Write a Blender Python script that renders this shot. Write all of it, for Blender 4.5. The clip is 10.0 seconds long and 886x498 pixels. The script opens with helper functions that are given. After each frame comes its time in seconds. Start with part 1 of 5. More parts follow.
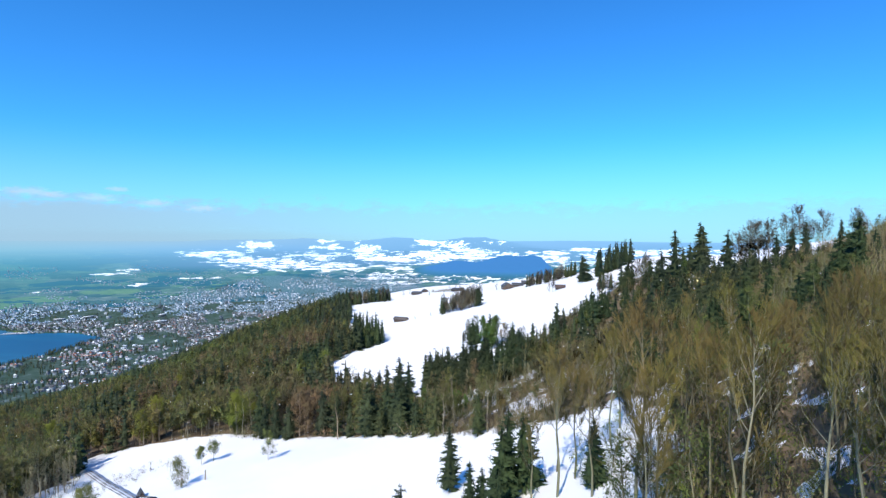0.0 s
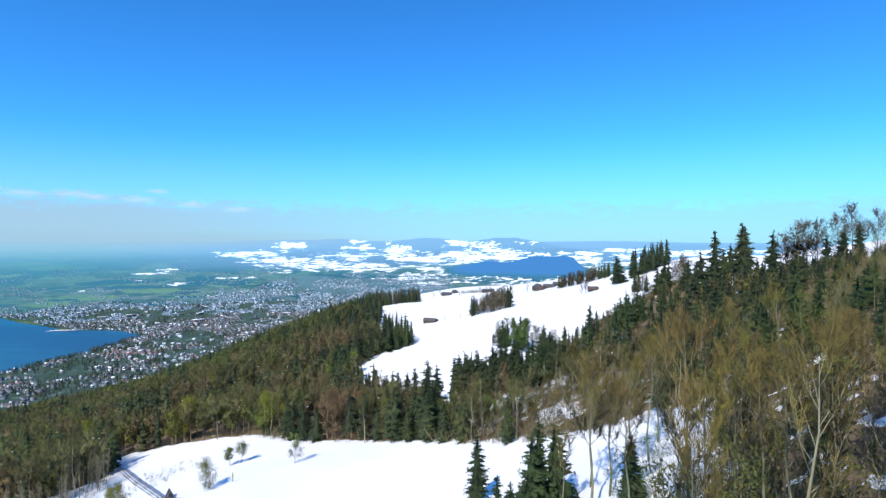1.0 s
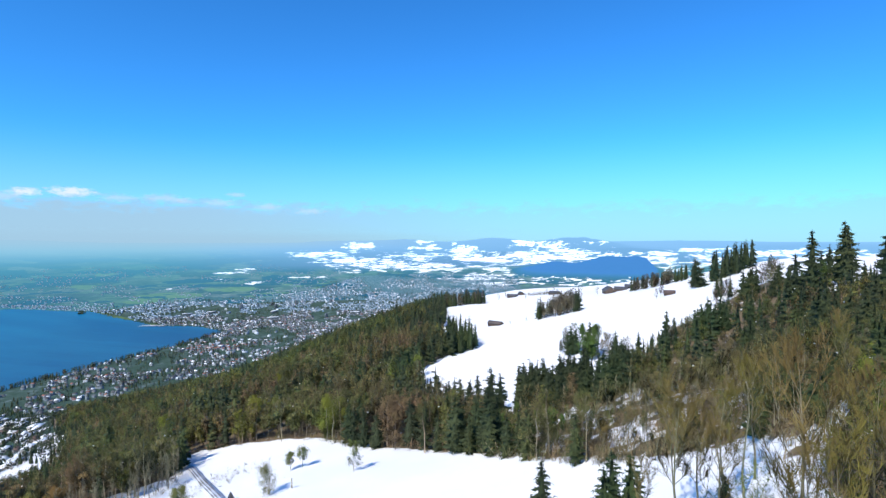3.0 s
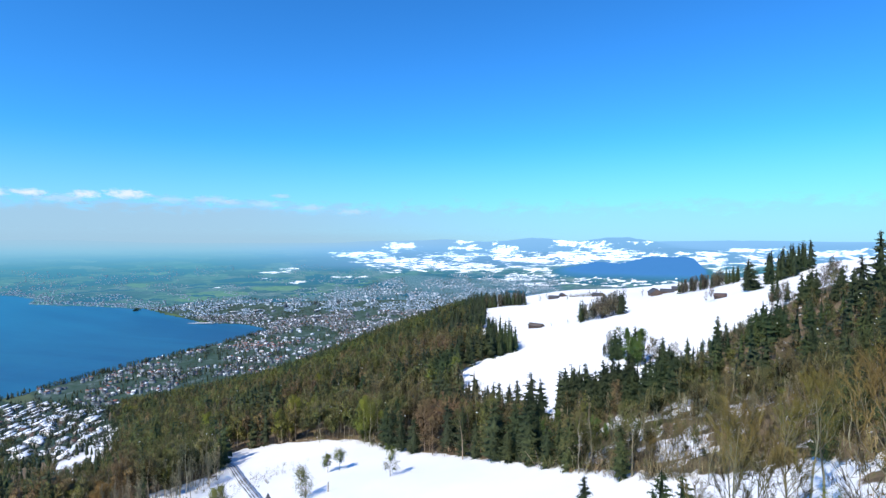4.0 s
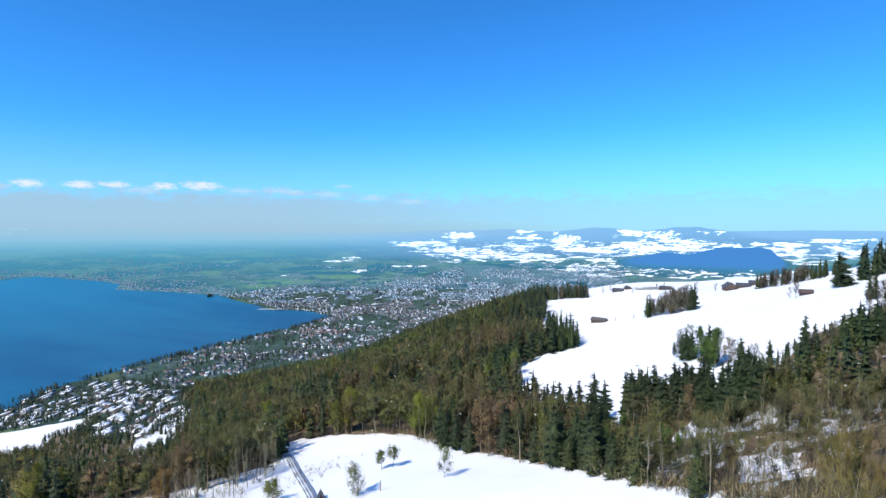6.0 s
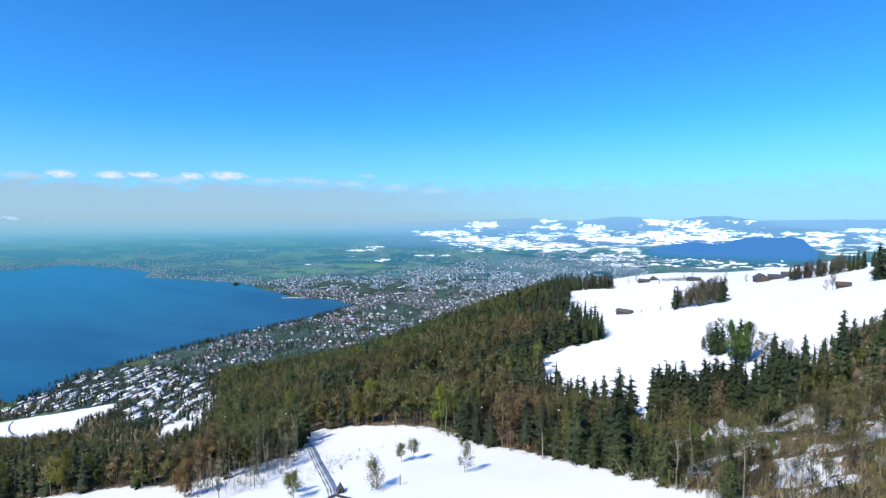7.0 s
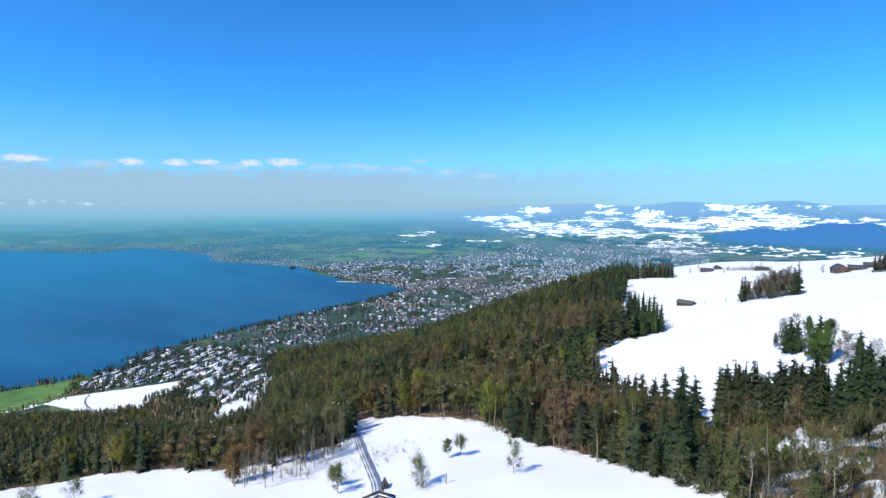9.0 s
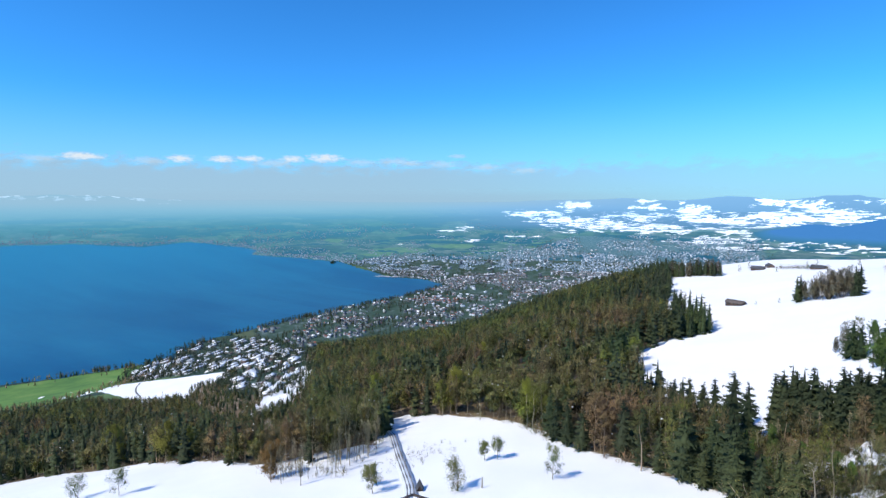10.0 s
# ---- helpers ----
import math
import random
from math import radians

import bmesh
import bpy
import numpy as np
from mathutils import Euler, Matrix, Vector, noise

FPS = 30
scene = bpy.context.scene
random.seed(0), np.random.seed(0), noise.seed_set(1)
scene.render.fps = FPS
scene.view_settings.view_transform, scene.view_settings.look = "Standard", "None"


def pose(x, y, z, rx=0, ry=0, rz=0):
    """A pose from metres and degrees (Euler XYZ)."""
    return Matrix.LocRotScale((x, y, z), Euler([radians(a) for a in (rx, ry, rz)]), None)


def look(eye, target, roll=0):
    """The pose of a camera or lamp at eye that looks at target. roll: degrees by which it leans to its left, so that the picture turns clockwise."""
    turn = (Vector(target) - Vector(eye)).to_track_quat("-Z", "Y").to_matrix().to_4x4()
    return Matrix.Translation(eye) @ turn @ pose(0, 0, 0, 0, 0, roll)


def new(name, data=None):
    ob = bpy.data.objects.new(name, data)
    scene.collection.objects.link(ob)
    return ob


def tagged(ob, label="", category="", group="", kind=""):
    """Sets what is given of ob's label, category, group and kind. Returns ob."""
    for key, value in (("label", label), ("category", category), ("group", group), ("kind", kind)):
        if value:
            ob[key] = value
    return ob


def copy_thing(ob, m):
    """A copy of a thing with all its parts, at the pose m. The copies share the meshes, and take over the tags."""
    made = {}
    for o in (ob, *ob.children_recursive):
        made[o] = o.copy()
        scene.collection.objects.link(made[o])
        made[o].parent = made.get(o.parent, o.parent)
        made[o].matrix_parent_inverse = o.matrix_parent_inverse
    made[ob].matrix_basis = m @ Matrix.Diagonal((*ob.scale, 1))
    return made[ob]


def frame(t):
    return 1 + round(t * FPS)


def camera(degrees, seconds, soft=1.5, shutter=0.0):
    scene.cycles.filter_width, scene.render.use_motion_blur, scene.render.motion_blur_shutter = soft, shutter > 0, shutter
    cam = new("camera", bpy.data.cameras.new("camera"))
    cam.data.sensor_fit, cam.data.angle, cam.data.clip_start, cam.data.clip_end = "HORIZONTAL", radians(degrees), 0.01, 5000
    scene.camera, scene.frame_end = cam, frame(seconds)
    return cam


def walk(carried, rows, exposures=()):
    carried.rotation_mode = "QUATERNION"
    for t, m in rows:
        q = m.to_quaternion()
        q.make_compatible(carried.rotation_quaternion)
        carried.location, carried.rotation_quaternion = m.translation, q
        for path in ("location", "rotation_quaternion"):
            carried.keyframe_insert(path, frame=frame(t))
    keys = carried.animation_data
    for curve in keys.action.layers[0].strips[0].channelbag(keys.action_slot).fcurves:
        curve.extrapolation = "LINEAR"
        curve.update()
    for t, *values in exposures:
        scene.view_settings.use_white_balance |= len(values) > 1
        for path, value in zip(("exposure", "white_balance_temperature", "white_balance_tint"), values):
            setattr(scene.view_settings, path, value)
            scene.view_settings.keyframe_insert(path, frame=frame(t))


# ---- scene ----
import itertools

cam = camera(78.52, 10.0, soft=1.35)
PATH = [  # seconds, place, turn to the left, tilt, roll
    (0, 0.0, 0.0, 0.0, 0.00, -0.75, 0.16),
    (0.5, 0.5, 2.8, 0.2, 1.30, -0.74, 0.16),
    (1, 1.0, 5.6, 0.4, 3.26, -0.72, 0.13),
    (1.5, 1.4, 8.5, 0.7, 5.18, -0.70, 0.09),
    (2, 1.7, 11.3, 1.0, 6.95, -0.69, 0.05),
    (2.5, 1.8, 14.2, 1.3, 8.41, -0.71, -0.02),
    (4, 1.7, 22.8, 2.2, 14.52, -0.72, -0.06),
    (4.5, 1.4, 25.7, 2.5, 16.40, -0.75, -0.07),
    (5, 1.0, 28.5, 2.7, 18.16, -0.97, -0.07),
    (5.5, 0.5, 31.2, 3.0, 19.54, -1.33, -0.03),
    (7, -1.3, 38.9, 3.9, 23.24, -2.96, -0.02),
    (7.5, -2.0, 41.5, 4.2, 24.30, -3.49, -0.03),
    (8, -2.7, 44.0, 4.5, 25.44, -3.94, -0.02),
    (8.5, -3.6, 46.6, 4.7, 26.80, -4.27, -0.02),
    (9, -4.7, 49.1, 4.9, 28.70, -4.52, -0.07),
    (9.5, -5.9, 51.7, 5.2, 30.67, -4.71, -0.10),
    (10, -7.1, 54.3, 5.4, 32.77, -5.03, -0.14),
]
rows = []
for t, ex, ey, ez, yaw, tilt, roll in PATH:
    ya, ti = radians(yaw), radians(tilt)
    ahead = Vector((-math.sin(ya) * math.cos(ti), math.cos(ya) * math.cos(ti), math.sin(ti)))
    eye = Vector((ex, ey, ez))
    rows.append((t, look(eye, eye + 100 * ahead, roll)))
walk(cam, rows, [(0, 0.04), (5, 0.0), (7, -0.05), (8, -0.08), (10, -0.1)])

# ---- light: high spring sun from behind, clear sky ----
SUN_UP, SUN_AZ = radians(46), radians(204)  # azimuth clockwise from +y
sun_from = Vector((math.sin(SUN_AZ) * math.cos(SUN_UP), math.cos(SUN_AZ) * math.cos(SUN_UP), math.sin(SUN_UP)))
sun = new("sun", bpy.data.lights.new("sun", "SUN"))
sun.data.energy, sun.data.angle, sun.data.color = 5.0, radians(0.53), (1.0, 0.93, 0.79)
sun.matrix_world = look(sun_from * 500, (0, 0, 0))
world = bpy.data.worlds.new("sky")
scene.world = world
world.use_nodes = True
wn, wl = world.node_tree.nodes, world.node_tree.links
sky = wn.new("ShaderNodeTexSky")
sky.sky_type, sky.sun_disc = "NISHITA", False
sky.sun_elevation, sky.sun_rotation = SUN_UP, SUN_AZ
sky.altitude, sky.air_density, sky.dust_density, sky.ozone_density = 900, 1.0, 0.35, 3.0
tone = wn.new("ShaderNodeMixRGB")  # deep blue mountain air
tone.blend_type, tone.inputs[0].default_value, tone.inputs[2].default_value = "MULTIPLY", 1.0, (0.042, 0.137, 0.21, 1)
wl.new(sky.outputs[0], tone.inputs[1])
deep = wn.new("ShaderNodeGamma")
deep.inputs["Gamma"].default_value = 1.1
wl.new(tone.outputs[0], deep.inputs["Color"])
tone = wn.new("ShaderNodeMixRGB")
tone.blend_type, tone.inputs[0].default_value, tone.inputs[2].default_value = "MULTIPLY", 1.0, (8.1, 8.1, 8.1, 1)
wl.new(deep.outputs[0], tone.inputs[1])
wl.new(tone.outputs[0], wn["Background"].inputs["Color"])
wn["Background"].inputs["Strength"].default_value = 0.13


# ---- materials ----
class Mat:
    """A small node builder round one Principled material."""

    def __init__(self, name, rough=0.8, metal=0.0, spec=0.3):
        self.m = bpy.data.materials.new(name)
        self.m.use_nodes = True
        self.t = self.m.node_tree
        self.p = self.t.nodes["Principled BSDF"]
        self.p.inputs["Roughness"].default_value = rough
        self.p.inputs["Metallic"].default_value = metal
        self.p.inputs["Specular IOR Level"].default_value = spec

    def node(self, kind, **values):
        n = self.t.nodes.new("ShaderNode" + kind)
        for k, v in values.items():
            setattr(n, k, v)
        return n

    def link(self, a, b):
        self.t.links.new(a, b)

    def coords(self, kind="Object"):
        return self.node("TexCoord").outputs[kind]

    def noise(self, scale, vec=None, detail=4.0, rough=0.6):
        n = self.node("TexNoise")
        n.inputs["Scale"].default_value, n.inputs["Detail"].default_value, n.inputs["Roughness"].default_value = scale, detail, rough
        if vec is not None:
            self.link(vec, n.inputs["Vector"])
        return n.outputs["Fac"]

    def ramp(self, fac, *stops):
        n = self.node("ValToRGB")
        e = n.color_ramp.elements
        while len(e) < len(stops):
            e.new(0.5)
        for el, (pos, col) in zip(e, stops):
            el.position, el.color = pos, (*col, 1.0)
        self.link(fac, n.inputs["Fac"])
        return n.outputs["Color"]

    def step(self, value, low, high):
        n = self.node("MapRange", interpolation_type="SMOOTHSTEP")
        self.link(value, n.inputs["Value"])
        n.inputs["From Min"].default_value, n.inputs["From Max"].default_value = low, high
        return n.outputs["Result"]

    def math(self, op, a, b=None):
        n = self.node("Math", operation=op)
        for socket, v in zip(n.inputs, (a, b)):
            if v is None:
                continue
            if isinstance(v, (int, float)):
                socket.default_value = v
            else:
                self.link(v, socket)
        return n.outputs[0]

    def mixc(self, fac, a, b, blend="MIX"):
        n = self.node("MixRGB", blend_type=blend)
        for socket, v in zip(n.inputs, (fac, a, b)):
            if isinstance(v, (int, float)):
                socket.default_value = v
            elif isinstance(v, tuple):
                socket.default_value = (*v, 1.0)
            else:
                self.link(v, socket)
        return n.outputs[0]

    def attr(self, name):
        return self.node("Attribute", attribute_name=name)

    def color(self, socket):
        self.link(socket, self.p.inputs["Base Color"])
        return self

    def bump(self, height, strength=0.3, distance=0.1):
        n = self.node("Bump")
        n.inputs["Strength"].default_value, n.inputs["Distance"].default_value = strength, distance
        self.link(height, n.inputs["Height"])
        self.link(n.outputs[0], self.p.inputs["Normal"])
        return self


def tree_tint(m, stand=0.5):
    """A number from 0 to 1 that differs from tree to tree and from stand to stand."""
    a = m.attr("tint").outputs["Fac"]
    r = m.node("ObjectInfo").outputs["Random"]
    own = m.math("FRACT", m.math("ADD", a, r))
    place = m.node("NewGeometry").outputs["Position"]
    wide = m.step(m.noise(0.016, place, 3), 0.32, 0.68)
    return m.math("ADD", m.math("MULTIPLY", own, 1 - stand), m.math("MULTIPLY", wide, stand))


def foliage(name, stops, rough=0.75, grain=1.3, stand=0.5, rounded=0.8, sheer=0.0, weave=3.0):
    m = Mat(name, rough, spec=0.2)
    c = m.ramp(tree_tint(m, stand), *stops)
    fine = m.noise(grain, m.coords("Object"), 3)
    wide = m.noise(0.045, m.node("NewGeometry").outputs["Position"], 3)
    c = m.mixc(0.6, c, m.ramp(wide, (0.3, (0.5, 0.52, 0.55)), (0.7, (1.35, 1.3, 1.2))), "MULTIPLY")
    broad = m.noise(0.011, m.node("NewGeometry").outputs["Position"], 2)
    c = m.mixc(0.6, c, m.ramp(broad, (0.4, (0.88, 1.12, 0.8)), (0.62, (1.24, 1.04, 0.98))), "MULTIPLY")
    m.color(m.mixc(0.18 if sheer else 0.3, c, m.ramp(fine, (0.25, (0.45, 0.45, 0.45)), (0.75, (1.5, 1.5, 1.5))), "MULTIPLY"))
    if sheer:  # a facet stands for a spray of fine upright twigs with light between them
        rods = m.node("Mapping")
        rods.inputs["Scale"].default_value = (1, 1, 0.4)
        m.link(m.coords("Object"), rods.inputs["Vector"])
        m.link(m.step(m.noise(weave, rods.outputs[0], 2), sheer - 0.1, sheer + 0.12), m.p.inputs["Alpha"])
    if rounded:  # fine foliage takes the light as a soft mass: lean each facet's normal to the crown's own
        out = m.node("VectorTransform", vector_type="NORMAL", convert_from="OBJECT", convert_to="WORLD")
        m.link(m.attr("outward").outputs["Vector"], out.inputs[0])
        both = m.node("Mix", data_type="VECTOR")
        both.inputs["Factor"].default_value = rounded
        m.link(m.node("NewGeometry").outputs["Normal"], both.inputs[4])
        m.link(out.outputs[0], both.inputs[5])
        even = m.node("VectorMath", operation="NORMALIZE")
        m.link(both.outputs[1], even.inputs[0])
        m.link(even.outputs[0], m.p.inputs["Normal"])
    return m.m


def plain(name, base, rough=0.8, scale=1.0, spread=0.25, metal=0.0):
    m = Mat(name, rough, metal)
    lo = tuple(c * (1 - spread) for c in base)
    hi = tuple(min(1.0, c * (1 + spread)) for c in base)
    a = m.ramp(m.noise(scale, m.coords()), (0.3, lo), (0.7, hi))
    r = m.node("ObjectInfo").outputs["Random"]
    m.color(m.mixc(0.35, a, m.ramp(r, (0.0, lo), (1.0, hi))))
    m.bump(m.noise(scale * 6, m.coords()), 0.25, 0.05)
    return m.m


M_BARK = foliage("bark", ((0.0, (0.13, 0.11, 0.085)), (0.5, (0.23, 0.2, 0.155)), (1.0, (0.36, 0.33, 0.28))), 0.9, rounded=0)
M_NEEDLE = foliage("needles", ((0.0, (0.025, 0.037, 0.022)), (0.6, (0.038, 0.055, 0.027)), (1.0, (0.068, 0.084, 0.033))), rounded=0.4)
TWIG_STOPS = ((0.0, (0.19, 0.139, 0.0866)), (0.3, (0.202, 0.154, 0.0866)), (0.55, (0.168, 0.15, 0.0714)), (0.78, (0.14, 0.146, 0.0596)), (1.0, (0.225, 0.188, 0.128)))
M_TWIG = foliage("twigs", TWIG_STOPS, 0.9, 0.7, 0.65)
M_TWIG_HAZE = foliage("massed_twigs", TWIG_STOPS, 0.9, 0.7, 0.65, sheer=0.61, weave=7.0)
NEAR_STOPS = ((0.0, (0.2, 0.138, 0.066)), (0.35, (0.205, 0.15, 0.058)), (0.65, (0.18, 0.158, 0.042)), (1.0, (0.235, 0.175, 0.085)))
M_NEAR_TWIG = foliage("near_twigs", NEAR_STOPS, 0.9, 0.7, 0.65)
M_FINE_TWIG = foliage("fine_twigs", TWIG_STOPS, 0.9, 0.7, 0.84)
M_FINE_HAZE = foliage("massed_fine_twigs", TWIG_STOPS, 0.9, 0.7, 0.84, sheer=0.54, weave=2.6)
BUD_STOPS = ((0.0, (0.0855, 0.103, 0.0388)), (0.5, (0.114, 0.125, 0.041)), (0.8, (0.16, 0.171, 0.0433)), (1.0, (0.148, 0.123, 0.057)))
M_BUD = foliage("budding_leaves", BUD_STOPS, 0.7, 0.8, 0.68, sheer=0.3, weave=2.5)
M_BUD_HAZE = foliage("massed_buds", BUD_STOPS, 0.7, 0.8, 0.8, sheer=0.54, weave=2.6)
GREY_STOPS = ((0.0, (0.13, 0.12, 0.095)), (0.5, (0.165, 0.145, 0.115)), (1.0, (0.15, 0.15, 0.1)))
M_GREY_TWIG = foliage("grey_twigs", GREY_STOPS, 0.9, 0.7, 0.4)
M_GREY_HAZE = foliage("massed_grey_twigs", GREY_STOPS, 0.9, 0.7, 0.4, sheer=0.55, weave=3.0)
PALE_STOPS = ((0.0, (0.29, 0.265, 0.19)), (1.0, (0.36, 0.33, 0.24)))
M_PALE_TWIG = foliage("pale_twigs", PALE_STOPS, 0.9, 0.7, 0.4)
DARK_STOPS = ((0.0, (0.085, 0.08, 0.075)), (1.0, (0.125, 0.105, 0.09)))
M_DARK_TWIG = foliage("dark_grey_twigs", DARK_STOPS, 0.9, 0.7, 0.4, rounded=0.4)
M_DARK_HAZE = foliage("massed_dark_twigs", DARK_STOPS, 0.9, 0.7, 0.4, sheer=0.63, weave=4.0)
M_LEAF = foliage("fresh_leaves", ((0.0, (0.12, 0.15, 0.055)), (1.0, (0.18, 0.21, 0.065))), 0.7)
M_SHRUB = foliage("undergrowth", ((0.0, (0.34, 0.24, 0.165)), (0.45, (0.3, 0.215, 0.13)), (0.7, (0.17, 0.17, 0.065)), (1.0, (0.1, 0.125, 0.045))), 0.85)
M_YELLOW = foliage("yellow_green_leaves", ((0.0, (0.17, 0.2, 0.034)), (1.0, (0.23, 0.24, 0.04))), 0.7)
AMBER_STOPS = ((0.0, (0.23, 0.145, 0.05)), (1.0, (0.27, 0.18, 0.07)))
M_AMBER = foliage("amber_twigs", AMBER_STOPS, 0.8)
M_AMBER_HAZE = foliage("massed_amber_twigs", AMBER_STOPS, 0.8, sheer=0.53, weave=4.0)
GREEN_STOPS = ((0.0, (0.062, 0.11, 0.032)), (1.0, (0.1, 0.16, 0.042)))
M_GREEN = foliage("spring_leaves", GREEN_STOPS, 0.7)
M_GREEN_HAZE = foliage("massed_leaves", GREEN_STOPS, 0.7, sheer=0.5, weave=3.0)
M_WALL = plain("plaster", (0.4, 0.38, 0.35), 0.85, 0.3)
M_TIMBER = plain("weathered_timber", (0.12, 0.085, 0.065), 0.85, 0.8, 0.4)
M_TILE = plain("roof_tiles", (0.125, 0.085, 0.072), 0.8, 0.7, 0.35)
M_SLATE = plain("grey_roof", (0.07, 0.075, 0.085), 0.7, 0.7, 0.3)
M_GLASS = plain("window_glass", (0.03, 0.04, 0.05), 0.1, 0.5, 0.2)
M_SNOWCAP = plain("roof_snow", (0.85, 0.87, 0.9), 0.6, 0.4, 0.06)


# ---- lie of the land ----
DROP, NEAR_R, FAR_R = 455.0, 2425.0, 4850.0  # lake below the camera; the far plain is drawn together from NEAR_R on
LAND = [-55.95, 61.38, -57.73, 70.75, 31.53, -41.6, 6.69, -105.9, -29.35, 11.43, -33.76, -4.08]


def soft(v):
    return np.logaddexp(0, v)


def blob(x, y, cx, cy, sx, sy, high):
    return high * np.exp(-(((x - cx) / sx) ** 2) - ((y - cy) / sy) ** 2)


def hash2(ix, iy, seed):
    v = np.sin(ix * 127.1 + iy * 311.7 + seed * 74.7) * 43758.5453
    return v - np.floor(v)


def value_noise(x, y, seed=0):
    ix, iy = np.floor(x), np.floor(y)
    u, v = x - ix, y - iy
    u, v = u * u * (3 - 2 * u), v * v * (3 - 2 * v)
    a, b = hash2(ix, iy, seed), hash2(ix + 1, iy, seed)
    c, d = hash2(ix, iy + 1, seed), hash2(ix + 1, iy + 1, seed)
    return (a * (1 - u) + b * u) * (1 - v) + (c * (1 - u) + d * u) * v


def fbm(x, y, seed=0, octaves=4):
    total, amp, norm = 0, 1.0, 0.0
    for k in range(octaves):
        total, norm = total + amp * value_noise(x * 2**k, y * 2**k, seed + k * 13), norm + amp
        amp *= 0.55
    return total / norm


def rise(r):
    return np.where(r > NEAR_R, DROP - DROP * r * (FAR_R - r) / (NEAR_R * (FAR_R - NEAR_R)), 0.0)


def far_scale(r):
    """How much smaller things stand on the drawn-together plain."""
    true = np.where(r > NEAR_R, NEAR_R**2 / np.maximum(FAR_R - r, 6.0), r)
    return r / true


KNOLL_AZ = ((-3.2, -1.0, 1.1, 2.3, 3.5, 4.6, 6.0, 7.6, 9.4, 10.2, 10.8, 11.6), (0, 38, 76, 74, 64, 84, 115, 122, 124, 108, 66, 0))  # bearing, height of the wooded knoll


def knoll_rise(x, y):
    r, az = np.hypot(x, y), np.degrees(np.arctan2(x, y))
    return np.interp(az, *KNOLL_AZ) * (0.93 + 0.14 * fbm(az / 0.7, r / 50, 15)) * np.exp(-np.abs((r - 4150) / 98) ** 2.4)


def far_hills(x, y):
    """Hills along the horizon, by bearing in degrees and distance."""
    r, az = np.hypot(x, y), np.degrees(np.arctan2(x, y))
    z = 0.0
    z = z + blob(az, r, 3.5, 4680, 4.8, 75, 98) + blob(az, r, -5, 4720, 4, 65, 78) + blob(az, r, -14, 4720, 5, 65, 66) + blob(az, r, -22, 4750, 5, 55, 44)
    z = z + blob(az, r, 21, 4690, 7, 80, 28) + blob(az, r, 13, 4780, 9, 45, 34) + blob(az, r, 30, 4700, 8, 80, 26)
    z = z + blob(az, r, -18, 4560, 4.5, 80, 24) + blob(az, r, -3, 4500, 6, 80, 42) + blob(az, r, 9, 4560, 5, 70, 46)
    z = z + blob(az, r, -66, 4740, 9, 60, 85) + blob(az, r, -82, 4720, 10, 70, 95) + blob(az, r, -50, 4780, 10, 45, 42)
    return z * (0.9 + 0.2 * fbm(az / 1.1, r / 70, 5)) + knoll_rise(x, y)


def ground(x, y):
    x, y = np.asarray(x, float), np.asarray(y, float)
    b, c = (x / 500).clip(-1, 1.2), ((y - 300) / 500).clip(-0.8, 2)
    bank = np.tanh((x - 75 + 0.12 * (y - 250).clip(-100, 400)) / 70)
    west = soft((-x - 190) / 60) * 60 / 500
    dip = np.exp(-(((x + 30) / 110) ** 2) - ((y - 330) / 70) ** 2)
    terms = (1 + 0 * b, b, c, c * c, bank, bank * c, bank * c * c, west, west * c, b * c, c**3, dip)
    hill = sum(k * v for k, v in zip(LAND, terms))
    hill = hill + blob(x, y, 240, 640, 90, 130, 16) + blob(x, y, 150, 1050, 170, 160, 14) + blob(x, y, 185, 225, 55, 80, -5) + blob(x, y, 80, 300, 34, 75, -12) + blob(x, y, 105, 390, 40, 50, -5) + blob(x, y, 112, 235, 42, 75, -8) + blob(x, y, 112, 335, 55, 80, -9) + blob(x, y, -1050, 850, 260, 260, 24) + blob(x, y, -1290, 1030, 230, 230, 22)
    hill = hill - 0.45 * soft((y - 1210 - 0.2 * x) / 45) * 45
    hill = hill + 2.4 * (fbm(x / 45, y / 45, 3, 3) - 0.5) + 14 * (fbm(x / 260, y / 260, 9, 2) - 0.5) * np.clip((-x - 180) / 200, 0, 1)
    r = np.hypot(x, y)
    return -DROP + 30 * soft((hill + DROP) / 30) + rise(r) + np.where(r > 3500, far_hills(x, y), 0)


def height(x, y):
    return float(ground(np.array([x]), np.array([y]))[0])


def within(poly, x, y):
    """Metres inside (positive) or outside a plan outline."""
    x, y = np.asarray(x, float), np.asarray(y, float)
    near, odd = np.full(x.shape, 1e9), np.zeros(x.shape, bool)
    for (ax, ay), (bx, by) in zip(poly, poly[1:] + poly[:1]):
        ex, ey = bx - ax, by - ay
        k = (((x - ax) * ex + (y - ay) * ey) / (ex * ex + ey * ey)).clip(0, 1)
        near = np.minimum(near, np.hypot(x - ax - k * ex, y - ay - k * ey))
        cross = (ay > y) != (by > y)
        odd ^= cross & (x < ex * (y - ay) / (ey if ey else 1e-9) + ax)
    return np.where(odd, near, -near)


